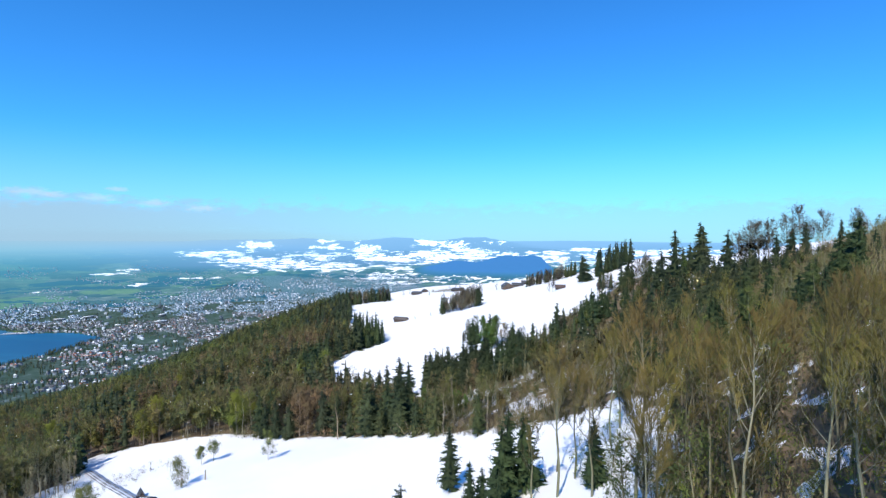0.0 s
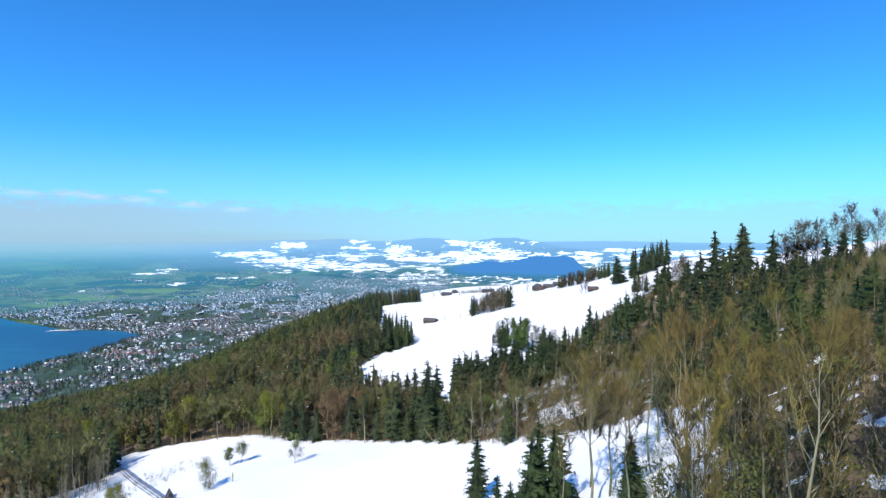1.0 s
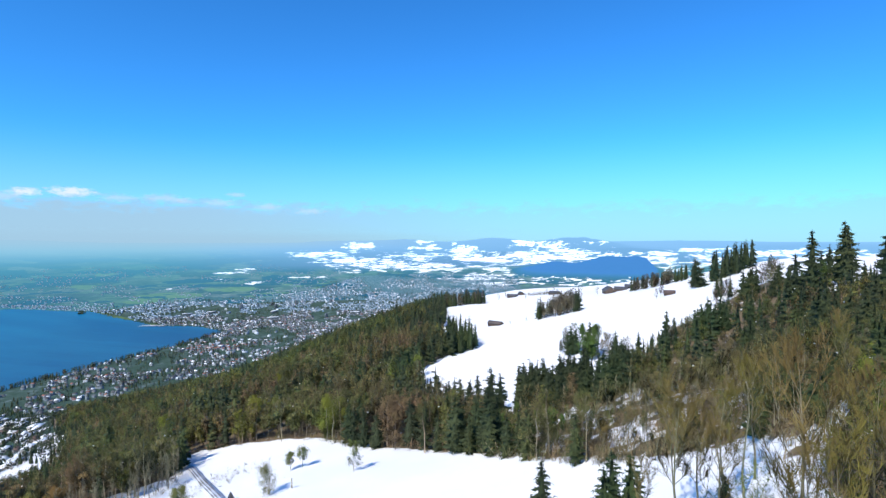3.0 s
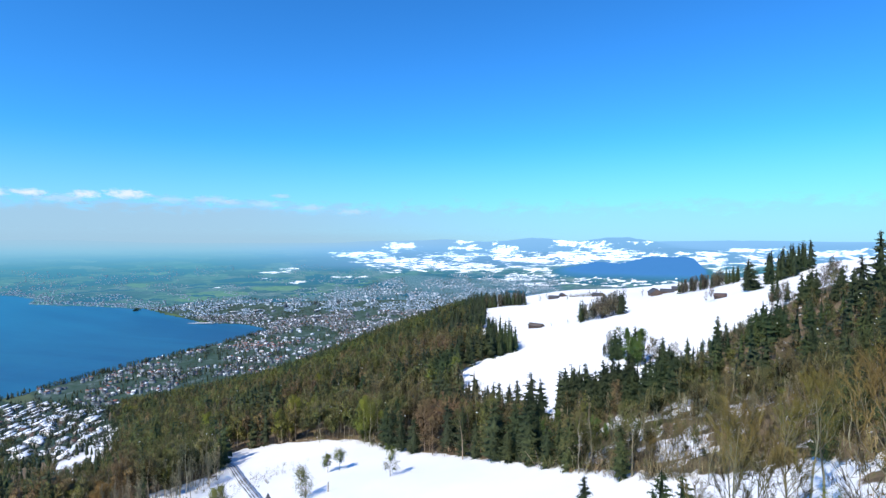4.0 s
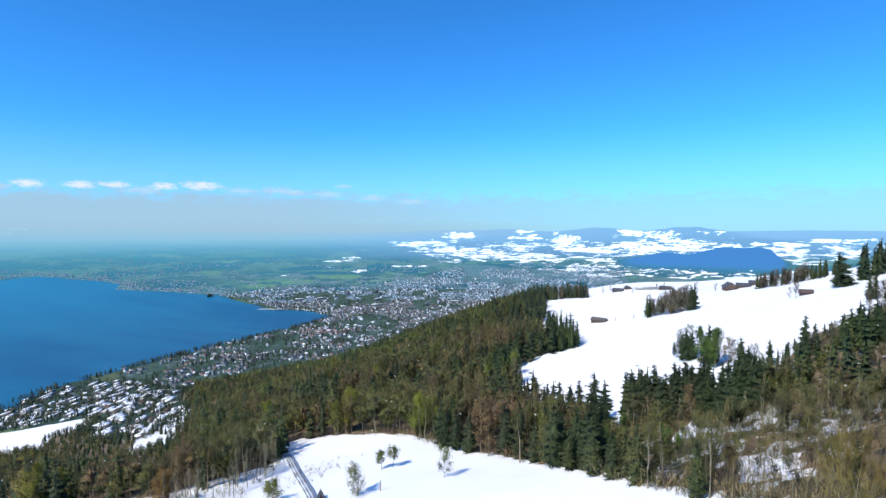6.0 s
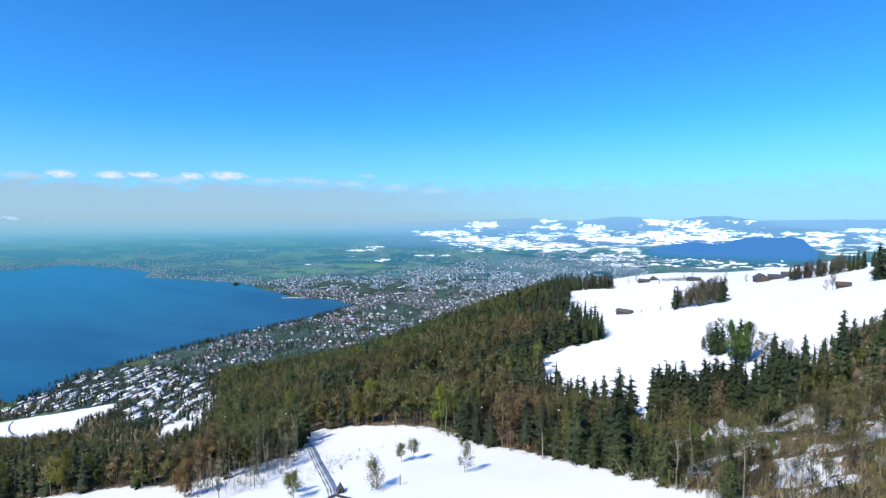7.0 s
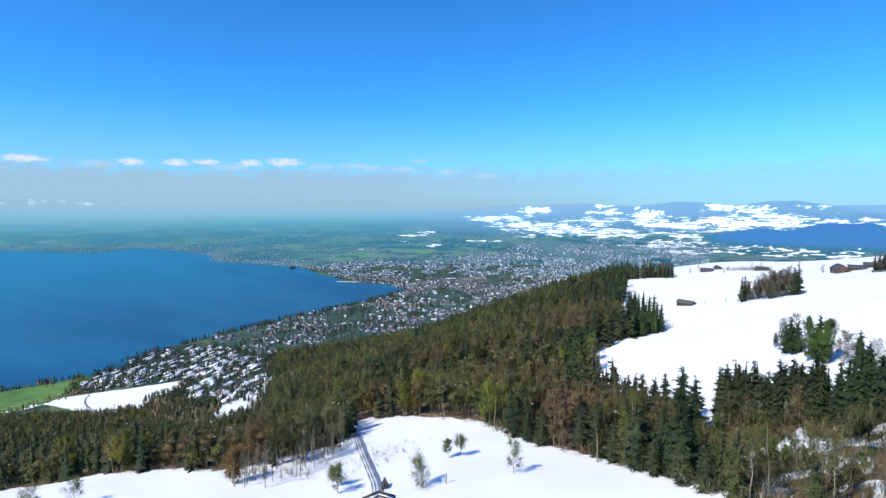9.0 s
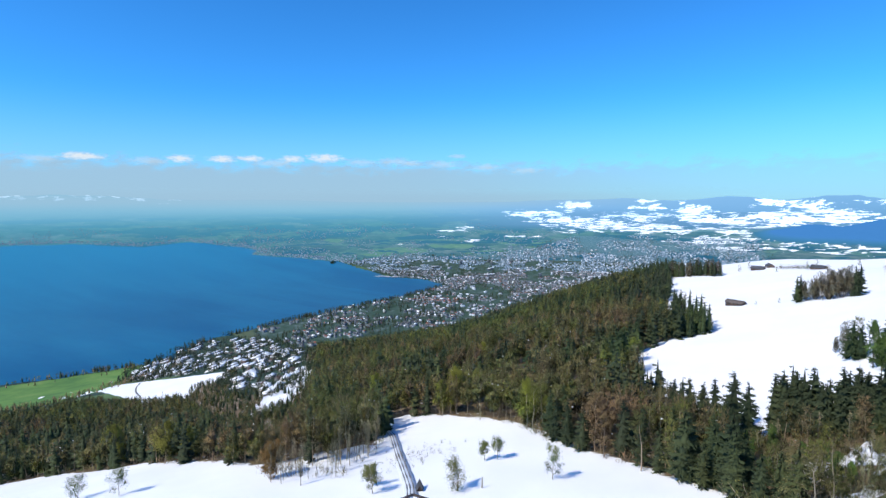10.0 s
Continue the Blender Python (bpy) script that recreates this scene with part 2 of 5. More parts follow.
ORCHARD = [(-700, 60), (-520, 150), (-430, 200), (-360, 212), (-307, 213), (-281, 216), (-235, 210), (-203, 209), (-182, 204), (-155, 205),
           (-152, 217), (-160, 240), (-184, 275), (-200, 290), (-190, 300), (-164, 303), (-122, 294), (-87, 272), (-59, 257), (-38, 243),
           (-14, 224), (13, 192), (33, 172), (49, 160), (50, 135), (43, 105), (33, 82), (0, 80), (-60, 120), (-150, 120), (-300, 60)]
BARN_FIELD = [(-150, 1260), (-165, 1000), (-140, 842), (-116, 695), (-104, 615), (-76, 550), (-55, 500), (-84, 470), (-92, 437), (-70, 350),
              (-48, 322), (-27, 312), (-13, 302), (-8, 311), (10, 307), (27, 298), (40, 311), (52, 320), (62, 334), (66, 372), (85, 398), (118, 411), (165, 455), (196, 440), (196, 395),
              (150, 330), (168, 262), (150, 215), (190, 190), (600, 150), (700, 700), (600, 1500), (100, 1500)]
LAKE = [(-1552, 2448), (-1590, 2120), (-1640, 1766), (-1655, 1400), (-1648, 1089), (-1520, 925), (-1590, 720), (-1660, 565), (-1800, 250), (-2000, -600),
        (-3900, -800), (-4060, 300), (-3850, 1289), (-3720, 1600), (-3440, 1900), (-3380, 2160), (-3068, 2330), (-2960, 2360), (-2900, 2280),
        (-2620, 2430), (-2380, 2530), (-2150, 2490), (-1900, 2440), (-1720, 2500)]
TIP_SNOW = [(-212, 206), (-150, 198), (-150, 240), (-178, 246), (-196, 226)]
WEST_SNOW = [(-740, 465), (-887, 505), (-1084, 560), (-1230, 600), (-1256, 649), (-1135, 650), (-1000, 655), (-907, 680), (-841, 640), (-846, 575), (-760, 510)]
WEST_STRIP = [(-420, 370), (-510, 450), (-610, 555), (-705, 660), (-700, 695), (-600, 612), (-490, 490), (-420, 405)]
SUBURB = [(-1640, 1087), (-1511, 1239), (-1318, 1215), (-1000, 980), (-683, 682), (-560, 560), (-510, 500), (-548, 486), (-724, 553), (-880, 690), (-960, 700), (-1140, 672), (-1300, 690), (-1470, 790)]
GREEN = [(-1146, 480), (-1302, 430), (-1640, 400), (-1625, 560), (-1571, 735), (-1467, 894), (-1324, 810), (-1247, 638)]
TOWN = [(-1530, 2460), (-1600, 2120), (-1640, 1766), (-1640, 1300), (-1500, 1230), (-1290, 1210), (-1100, 1500), (-900, 1900), (-650, 2400),
        (-350, 2900), (-60, 3350), (-180, 4060), (-800, 4060), (-1330, 3840), (-1480, 3480), (-1800, 3080), (-2240, 2800), (-2330, 2560), (-1900, 2470)]


# far country by bearing, fall, half breadth and half height, in degrees
SNOW_FIELDS = [(-18.8, -0.41, 1.4, 0.45), (-12.2, 0.08, 1.1, 0.16), (-1.2, -0.11, 1.7, 0.3), (1.7, -0.39, 0.9, 0.5), (-11.9, -0.67, 1.8, 0.24), (-8.9, -0.21, 0.4, 0.28), (-7.8, -0.44, 0.6, 0.16),
               (-22.8, -1.3, 2.4, 0.36), (-20.8, -1.76, 2.2, 0.32), (-17.2, -2.2, 3.4, 0.44), (-12.6, -1.5, 2.9, 0.3), (-7.8, -0.93, 1.6, 0.35), (-7.0, -1.67, 2.1, 0.39), (-2.3, -1.74, 4.3, 0.54),
               (-10.9, -2.64, 3.9, 0.36), (-21.0, -2.6, 1.0, 0.16), (-19.9, -3.04, 0.7, 0.14), (-17.2, -2.9, 0.8, 0.16), (-5.1, -2.73, 1.9, 0.23), (-2.6, -2.89, 1.1, 0.19), (-5.8, -3.46, 1.5, 0.16)]
SNOW_FIELDS_EAST = [(-7.9, -3.79, 1.9, 0.14), (-1.2, -3.34, 1.3, 0.23), (-4.5, -4.36, 1.7, 0.15), (2.0, -0.4, 1.1, 0.45), (4.3, -0.07, 0.7, 0.14), (5.7, -0.07, 0.4, 0.12), (1.8, -1.36, 4.4, 0.57), (7.2, -1.3, 1.1, 0.18),
                    (11.0, -1.17, 2.3, 0.2), (11.6, -1.82, 1.6, 0.34), (11.4, -0.9, 0.8, 0.1), (15.4, -0.81, 1.8, 0.22), (15.5, -1.74, 1.4, 0.5), (13.0, -2.55, 1.4, 0.28), (20.7, -1.04, 2.4, 0.34), (25, -1.3, 3.0, 0.5)]
PALE_FIELDS = [(-31.6, -2.97, 1.7, 0.1), (-30.0, -2.7, 0.4, 0.14), (-29.1, -3.93, 0.7, 0.14), (-24.3, -3.6, 1.2, 0.09), (-36.7, -4.37, 0.35, 0.1), (-32.0, -3.58, 0.35, 0.08), (-24.7, -3.61, 0.7, 0.1)]
BRIGHT_FIELDS = [(-37.2, -5.05, 3.4, 0.34), (-38.8, -5.41, 1.9, 0.2), (-26.6, -5.28, 3.4, 0.26), (-31.4, -4.57, 2.7, 0.26), (-24.1, -4.14, 2.8, 0.26), (-41.5, -2.89, 1.4, 0.22), (-43.9, -3.84, 1.3, 0.2), (-22, -4.7, 2.5, 0.2)]
DARK_WOODS = [(-24.5, -2.29, 2.4, 0.44), (-18.8, -2.94, 0.8, 0.36), (-16.8, -1.41, 1.6, 0.26), (-12.1, -2.11, 2.1, 0.18), (-26.2, -2.48, 3.7, 0.51), (-27.2, -3.59, 1.5, 0.3), (-49.7, -2.72, 2.0, 0.38), (-42.2, -2.6, 1.7, 0.22), (-56.2, -3.05, 1.3, 0.22), (-20.7, -4.38, 2.1, 0.21)]


def mesh_object(name, verts, faces, mats, index=None, smooth=False):
    """A mesh from arrays: verts (n, 3), faces as arrays of one size each."""
    me = bpy.data.meshes.new(name)
    faces = [np.asarray(f) for f in (faces if isinstance(faces, list) else [faces]) if len(f)]
    me.vertices.add(len(verts))
    me.vertices.foreach_set("co", np.asarray(verts, np.float32).ravel())
    loops = np.concatenate([f.ravel() for f in faces])
    sizes = np.concatenate([np.full(len(f), f.shape[1]) for f in faces])
    me.loops.add(len(loops))
    me.loops.foreach_set("vertex_index", loops.astype(np.int32))
    me.polygons.add(len(sizes))
    me.polygons.foreach_set("loop_start", np.r_[0, np.cumsum(sizes)[:-1]].astype(np.int32))
    for m in mats:
        me.materials.append(m)
    if index is not None:
        me.polygons.foreach_set("material_index", np.asarray(index, np.int32))
    if smooth:
        me.polygons.foreach_set("use_smooth", np.ones(len(sizes), bool))
    me.update(calc_edges=True)
    return new(name, me)


def part(name, ob, parent, label=""):
    ob.name = name
    ob.parent = parent
    return tagged(ob, label=label)


# ground cover: one material, told apart by the masks in "cover" (snow, wood, town)
def land_material(name, air):
    m = Mat(name, 0.9, spec=0.0 if air else 0.15)
    cover = m.node("SeparateColor")
    m.link(m.attr("cover").outputs["Color"], cover.inputs[0])
    plan = m.node("UVMap", uv_map="plan").outputs[0]
    cells = m.node("TexVoronoi", feature="F1")
    cells.inputs["Scale"].default_value = 4.6
    stretch = m.node("Mapping")
    stretch.inputs["Rotation"].default_value, stretch.inputs["Scale"].default_value = (0, 0, 0.5), (1, 2.1, 1)
    m.link(plan, stretch.inputs["Vector"])
    m.link(stretch.outputs[0], cells.inputs["Vector"])
    pick = m.node("SeparateColor")
    m.link(cells.outputs["Color"], pick.inputs[0])
    fields = m.ramp(pick.outputs[0], (0.0, (0.07, 0.12, 0.05)), (0.2, (0.12, 0.19, 0.075)), (0.4, (0.06, 0.10, 0.06)), (0.6, (0.11, 0.14, 0.08)), (0.75, (0.03, 0.06, 0.05)), (1.0, (0.045, 0.08, 0.06)))
    fields = m.mixc(0.5, fields, m.ramp(m.noise(9, plan), (0.3, (0.5, 0.55, 0.5)), (0.7, (1.3, 1.3, 1.2))), "MULTIPLY")
    where = m.coords("Object")
    street = m.ramp(m.noise(0.03, where, 3), (0.35, (0.035, 0.07, 0.045)), (0.58, (0.06, 0.1, 0.085)), (0.76, (0.17, 0.21, 0.22)))
    if not air:
        lush = m.ramp(m.noise(0.012, where, 5), (0.35, (0.075, 0.17, 0.05)), (0.55, (0.125, 0.24, 0.06)), (0.7, (0.19, 0.28, 0.09)))
        fields = m.mixc(m.math("MULTIPLY", m.step(m.attr("cover").outputs["Alpha"], 0.4, 0.6), 0.9), fields, lush)
    litter = m.ramp(m.noise(0.25, where, 5), (0.3, (0.085, 0.066, 0.042)), (0.55, (0.19, 0.14, 0.09)), (0.75, (0.13, 0.125, 0.055)))
    spots = m.step(m.noise(0.3, where, 4), 0.63, 0.67)
    litter = m.mixc(spots, litter, (0.78, 0.79, 0.82))
    c = m.mixc(m.step(cover.outputs[2], 0.4, 0.6), fields, street)
    c = m.mixc(m.step(m.math("ADD", cover.outputs[1], m.math("MULTIPLY", m.math("SUBTRACT", m.noise(0.06, where), 0.5), 0.3)), 0.46, 0.54), c, litter)
    snow = m.ramp(m.noise(0.02, where, 5), (0.3, (0.80, 0.81, 0.84)), (0.7, (0.88, 0.88, 0.89)))
    edge = m.math("ADD", cover.outputs[0], m.math("MULTIPLY", m.math("SUBTRACT", m.noise(0.12, where, 5), 0.5), 0.4))
    c = m.mixc(m.step(edge, 0.47, 0.53), c, snow)
    m.color(c)
    if air:  # distant woods and fields: streaks follow the camera's bearing, bluish tones paint in haze
        polar = m.node("UVMap", uv_map="polar").outputs[0]

        def lay(sx, sy, turn=0.0):
            n = m.node("Mapping")
            n.inputs["Scale"].default_value, n.inputs["Rotation"].default_value = (sx, sy, 1), (0, 0, turn)
            m.link(polar, n.inputs["Vector"])
            return n.outputs[0]

        warp = m.node("TexNoise")
        warp.inputs["Scale"].default_value = 1.0
        m.link(lay(0.8, 1.2), warp.inputs["Vector"])
        bent = m.node("VectorMath", operation="MULTIPLY_ADD")
        m.link(warp.outputs["Color"], bent.inputs[0])
        bent.inputs[1].default_value = (1.6, 1.6, 0)
        m.link(lay(0.5, 1.5), bent.inputs[2])
        plots = m.node("TexVoronoi", feature="F1")
        plots.inputs["Scale"].default_value = 1.0
        m.link(bent.outputs[0], plots.inputs["Vector"])
        pick = m.node("SeparateColor")
        m.link(plots.outputs["Color"], pick.inputs[0])
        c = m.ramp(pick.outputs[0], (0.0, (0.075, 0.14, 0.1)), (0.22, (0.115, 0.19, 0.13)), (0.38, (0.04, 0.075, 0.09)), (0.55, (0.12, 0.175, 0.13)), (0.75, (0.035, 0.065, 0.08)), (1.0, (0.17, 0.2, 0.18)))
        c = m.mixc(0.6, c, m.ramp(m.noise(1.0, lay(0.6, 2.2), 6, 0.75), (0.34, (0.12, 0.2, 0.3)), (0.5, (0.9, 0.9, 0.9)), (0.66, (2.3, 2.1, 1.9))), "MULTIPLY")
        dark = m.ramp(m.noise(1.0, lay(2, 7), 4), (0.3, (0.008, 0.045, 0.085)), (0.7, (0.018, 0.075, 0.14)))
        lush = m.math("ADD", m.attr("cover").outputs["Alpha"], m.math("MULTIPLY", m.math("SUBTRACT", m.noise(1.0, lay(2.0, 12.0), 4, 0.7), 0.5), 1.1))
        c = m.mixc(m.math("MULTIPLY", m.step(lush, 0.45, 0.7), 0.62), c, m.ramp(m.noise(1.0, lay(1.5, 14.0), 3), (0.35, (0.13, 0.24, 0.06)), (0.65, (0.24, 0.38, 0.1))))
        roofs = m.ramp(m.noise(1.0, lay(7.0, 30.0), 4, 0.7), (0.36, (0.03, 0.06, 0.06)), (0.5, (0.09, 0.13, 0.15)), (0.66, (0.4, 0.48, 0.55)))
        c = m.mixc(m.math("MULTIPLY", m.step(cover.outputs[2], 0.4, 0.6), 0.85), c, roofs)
        fringe = m.math("MULTIPLY", m.math("SUBTRACT", m.noise(1.0, lay(1.4, 5.0), 5, 0.65), 0.5), 0.9)
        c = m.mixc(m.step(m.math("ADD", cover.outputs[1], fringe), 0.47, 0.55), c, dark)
        # painted haze: veil fades the base colours and adds a blue glow
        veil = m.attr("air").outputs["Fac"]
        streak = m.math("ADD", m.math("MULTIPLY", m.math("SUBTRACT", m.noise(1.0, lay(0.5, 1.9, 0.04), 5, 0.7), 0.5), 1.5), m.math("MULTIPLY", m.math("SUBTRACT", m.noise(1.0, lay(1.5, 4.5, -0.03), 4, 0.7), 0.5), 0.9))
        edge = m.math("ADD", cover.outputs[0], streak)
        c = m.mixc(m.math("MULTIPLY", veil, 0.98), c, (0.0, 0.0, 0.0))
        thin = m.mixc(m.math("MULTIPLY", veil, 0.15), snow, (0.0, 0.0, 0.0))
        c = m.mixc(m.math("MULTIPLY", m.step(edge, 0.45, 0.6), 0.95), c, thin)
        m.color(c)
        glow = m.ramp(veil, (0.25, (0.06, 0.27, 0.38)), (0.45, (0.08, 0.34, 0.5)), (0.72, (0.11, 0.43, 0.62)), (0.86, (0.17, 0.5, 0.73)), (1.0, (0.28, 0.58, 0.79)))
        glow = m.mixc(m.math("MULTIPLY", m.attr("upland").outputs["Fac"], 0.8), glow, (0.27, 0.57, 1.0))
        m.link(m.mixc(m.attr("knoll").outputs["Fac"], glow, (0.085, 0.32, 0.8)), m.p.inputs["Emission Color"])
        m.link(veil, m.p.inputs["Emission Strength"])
    m.bump(m.noise(0.35, where, 5), 0.12, 0.4)
    return m.m


def land_sheet(name, r_list, az_list, mat, closed):
    az, r = np.meshgrid(np.radians(az_list), r_list)
    x, y = (r * np.sin(az)).ravel(), (r * np.cos(az)).ravel()
    z = ground(x, y)
    lake = within(LAKE, x + 26 * (fbm(x / 60, y / 60, 4) - 0.5), y + 26 * (fbm(x / 60, y / 60, 8) - 0.5))
    z = z - 9 * ((lake + 8) / 16).clip(0, 1)
    n, k = r.shape
    cols = np.arange(k if closed else k - 1)
    a = (np.arange(n - 1)[:, None] * k + cols).ravel()
    b = (np.arange(n - 1)[:, None] * k + (cols + 1) % k).ravel()
    ob = mesh_object(name, np.c_[x, y, z], np.c_[a, b, b + k, a + k], [mat], smooth=True)
    # masks
    rr, bear = np.hypot(x, y), np.degrees(np.arctan2(x, y))
    wob = 9 * (fbm(x / 22, y / 22, 21) - 0.5)
    snow = np.maximum.reduce([within(p, x, y) for p in (ORCHARD, BARN_FIELD, WEST_SNOW, WEST_STRIP, TIP_SNOW)]) + wob + 5
    hillside = z > -310
    wood = np.where((rr < 2400) & hillside, 14.0, -14.0)
    wood = np.where(within(SUBURB, x, y) > 0, -14, wood)
    wood = np.where(within(GREEN, x, y) > 0, -14, wood)
    town = within(TOWN, x, y) / 3
    town = np.maximum(town, within(SUBURB, x, y))
    snow = np.maximum(snow, np.where(rr < 900, (fbm(x / 4.5, y / 4.5, 91, 3) - 0.6) * 90 - 30 * (1 - np.maximum(blob(x, y, 64, 80, 30, 40, 1), 0.93 * blob(x, y, 70, 150, 50, 70, 1))), -14))
    snow = np.maximum(snow, np.where(within(SUBURB, x, y) > 0, (fbm(x / 30, y / 30, 95, 3) - 0.6) * 90, -14))
    snow = np.maximum(snow, np.where(blob(x, y, 35, 240, 55, 50, 1) > 0.35, (fbm(x / 7, y / 7, 97, 3) - 0.53) * 90, -14))
    snow = np.maximum(snow, np.where(within(GREEN, x, y) > 0, (fbm(x / 55, y / 25, 99, 3) - 0.6) * 90 - 25 * ((-1330 - x) / 120).clip(0, 1), -14))
    # far country: white fields to the north, dark woods between; the streaks come from the material
    fall = np.degrees(np.arctan2(z, rr))
    bent = bear + 2.6 * (fbm(bear * 0.9, fall * 6, 31, 4) - 0.5)
    sunk = fall + 0.5 * (fbm(bear * 0.8 + 40, fall * 4, 33, 4) - 0.5)

    def patches(spots):
        return np.maximum.reduce([1 - np.hypot((bent - a) / w, (sunk - e) / h) ** 1.5 for a, e, w, h in spots])

    knoll = (knoll_rise(x, y) / 30).clip(0, 1) if rr.max() > 3600 else 0 * rr
    scraps = 60 * (fbm(bear * 1.6 + 3, fall * 8, 39, 3) - 0.53) * np.exp(-(((bear - 2) / 13) ** 4) - ((fall + 3.7) / 0.9) ** 4) - 14 * (1 - np.exp(-(((bear - 2) / 13) ** 4) - ((fall + 3.7) / 0.9) ** 4))
    far_snow = np.maximum((6 * patches(SNOW_FIELDS + SNOW_FIELDS_EAST + PALE_FIELDS) + 0.5).clip(-14, 2.6), scraps) - 30 * knoll - 45 * (fbm(bear * 1.1 + 7, fall * 9, 35, 4) - 0.6).clip(0, 1)
    far_snow = np.maximum(far_snow, np.where((bear < -58) & (rr > 4700), -3 + 9 * (fbm(bear / 2, fall * 6, 37, 3) - 0.5), -14))
    snow = np.maximum(snow, np.where(rr > 3500, far_snow, -14))
    upland = ((fall + 2.7 - 0.02 * (bear + 12).clip(0, 60)) / 0.35).clip(-1, 1) 
    upland = (upland + 1) * ((bear + 38) / 18).clip(0, 1) - 1
    far_wood = np.maximum((fbm(bear / 3.5 + 9, rr / 60, 55, 4) - 0.58) * 70 + 10 * ((rr - 4620) / 60).clip(0, 1) * (bear > -30), 14 * upland)
    far_wood = np.maximum.reduce([far_wood, 30 * knoll - 6, (20 * patches(DARK_WOODS)).clip(-14, 14)])
    wood = np.maximum(wood, np.where(rr > 3500, far_wood, -14))
    bright = np.where(rr > 3400, patches(BRIGHT_FIELDS), within(GREEN, x, y) / 28)
    cover = np.ones((len(x), 4), np.float32)
    for n_, v in enumerate((snow, wood, town)):
        cover[:, n_] = (0.5 + v / 28).clip(0, 1)
    cover[:, 3] = (0.5 + bright).clip(0, 1)
    at = ob.data.attributes.new("cover", "FLOAT_COLOR", "POINT")
    at.data.foreach_set("color", cover.ravel())
    at = ob.data.attributes.new("upland", "FLOAT", "POINT")
    at.data.foreach_set("value", (0.5 + 0.5 * upland).astype(np.float32))
    at = ob.data.attributes.new("knoll", "FLOAT", "POINT")
    at.data.foreach_set("value", knoll.astype(np.float32))
    # air: share of painted haze, thicker with distance and to the west
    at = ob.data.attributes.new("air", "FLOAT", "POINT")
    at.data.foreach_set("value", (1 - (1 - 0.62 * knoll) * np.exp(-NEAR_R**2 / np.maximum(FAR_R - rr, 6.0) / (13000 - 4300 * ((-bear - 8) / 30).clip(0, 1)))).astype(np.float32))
    s = 1 / far_scale(rr) / 1000
    uv = np.c_[x * s, y * s].astype(np.float32)
    idx = np.empty(len(ob.data.loops), np.int32)
    ob.data.loops.foreach_get("vertex_index", idx)
    layer = ob.data.uv_layers.new(name="plan")
    layer.data.foreach_set("uv", uv[idx].ravel())
    layer = ob.data.uv_layers.new(name="polar")
    layer.data.foreach_set("uv", np.c_[bear, rr / 100].astype(np.float32)[idx].ravel())
    return ob


R_NEAR = np.r_[0.5, np.geomspace(20, NEAR_R, 235), np.linspace(NEAR_R, 3500, 60)[1:]]
R_BACK = np.r_[np.linspace(3500, 4844, 120)]
BEARINGS = np.r_[np.arange(-80, 52, 0.42), np.arange(52, 280, 4.0)]
tagged(land_sheet("ground", R_NEAR, BEARINGS, land_material("land", False), True), "snowy hillside meadows, wooded slopes and green lowland", "ground", kind="structure")
FAR_BEARINGS = np.r_[np.arange(-76, 50, 0.25), np.arange(52, 280, 4.0)]
tagged(land_sheet("backdrop", R_BACK, FAR_BEARINGS, land_material("distant_land", True), True), "lowland and snow-patched hills on the horizon under painted blue haze", "distance", kind="structure")

# lake
m = Mat("lake_water", 0.3, spec=0.03)
where = m.coords("Object")
streak = m.node("Mapping")
streak.inputs["Rotation"].default_value, streak.inputs["Scale"].default_value = (0, 0, 0.6), (0.35, 1.6, 1)
m.link(where, streak.inputs["Vector"])
water_tone = m.mixc(0.5, m.ramp(m.noise(0.0022, where, 5), (0.3, (0.003, 0.078, 0.19)), (0.7, (0.008, 0.13, 0.27))), m.ramp(m.noise(0.003, streak.outputs[0], 5), (0.4, (0.003, 0.078, 0.19)), (0.62, (0.012, 0.15, 0.27))))
across = m.node("SeparateXYZ")
m.link(where, across.inputs[0])
far_haze = m.step(m.math("ADD", m.math("MULTIPLY", across.outputs[0], -0.9), m.math("MULTIPLY", m.noise(0.001, streak.outputs[0], 3), 900)), 1900, 4100)  # haze painted into the water, lighter towards the far shore
m.color(m.mixc(far_haze, water_tone, (0.018, 0.205, 0.36)))
m.bump(m.noise(0.12, where, 4), 0.12, 0.6)
az, r = np.meshgrid(np.radians(np.arange(-100, -22, 0.42)), np.linspace(1500, 4330, 100))
x, y = (r * np.sin(az)).ravel(), (r * np.cos(az)).ravel()
keep = within(LAKE, x, y) > -45
k = r.shape[1]
a = (np.arange(r.shape[0] - 1)[:, None] * k + np.arange(k - 1)).ravel()
quads = np.c_[a, a + 1, a + 1 + k, a + k]
quads = quads[keep[quads].all(1)]
used = np.unique(quads)
back = np.full(len(x), -1)
back[used] = np.arange(len(used))
lake_z = -DROP + rise(np.hypot(x, y)) - 1.5
tagged(mesh_object("water", np.c_[x, y, lake_z][used], back[quads], [m.m], smooth=True), "deep blue lake with faint wind streaks", "lake", kind="structure")


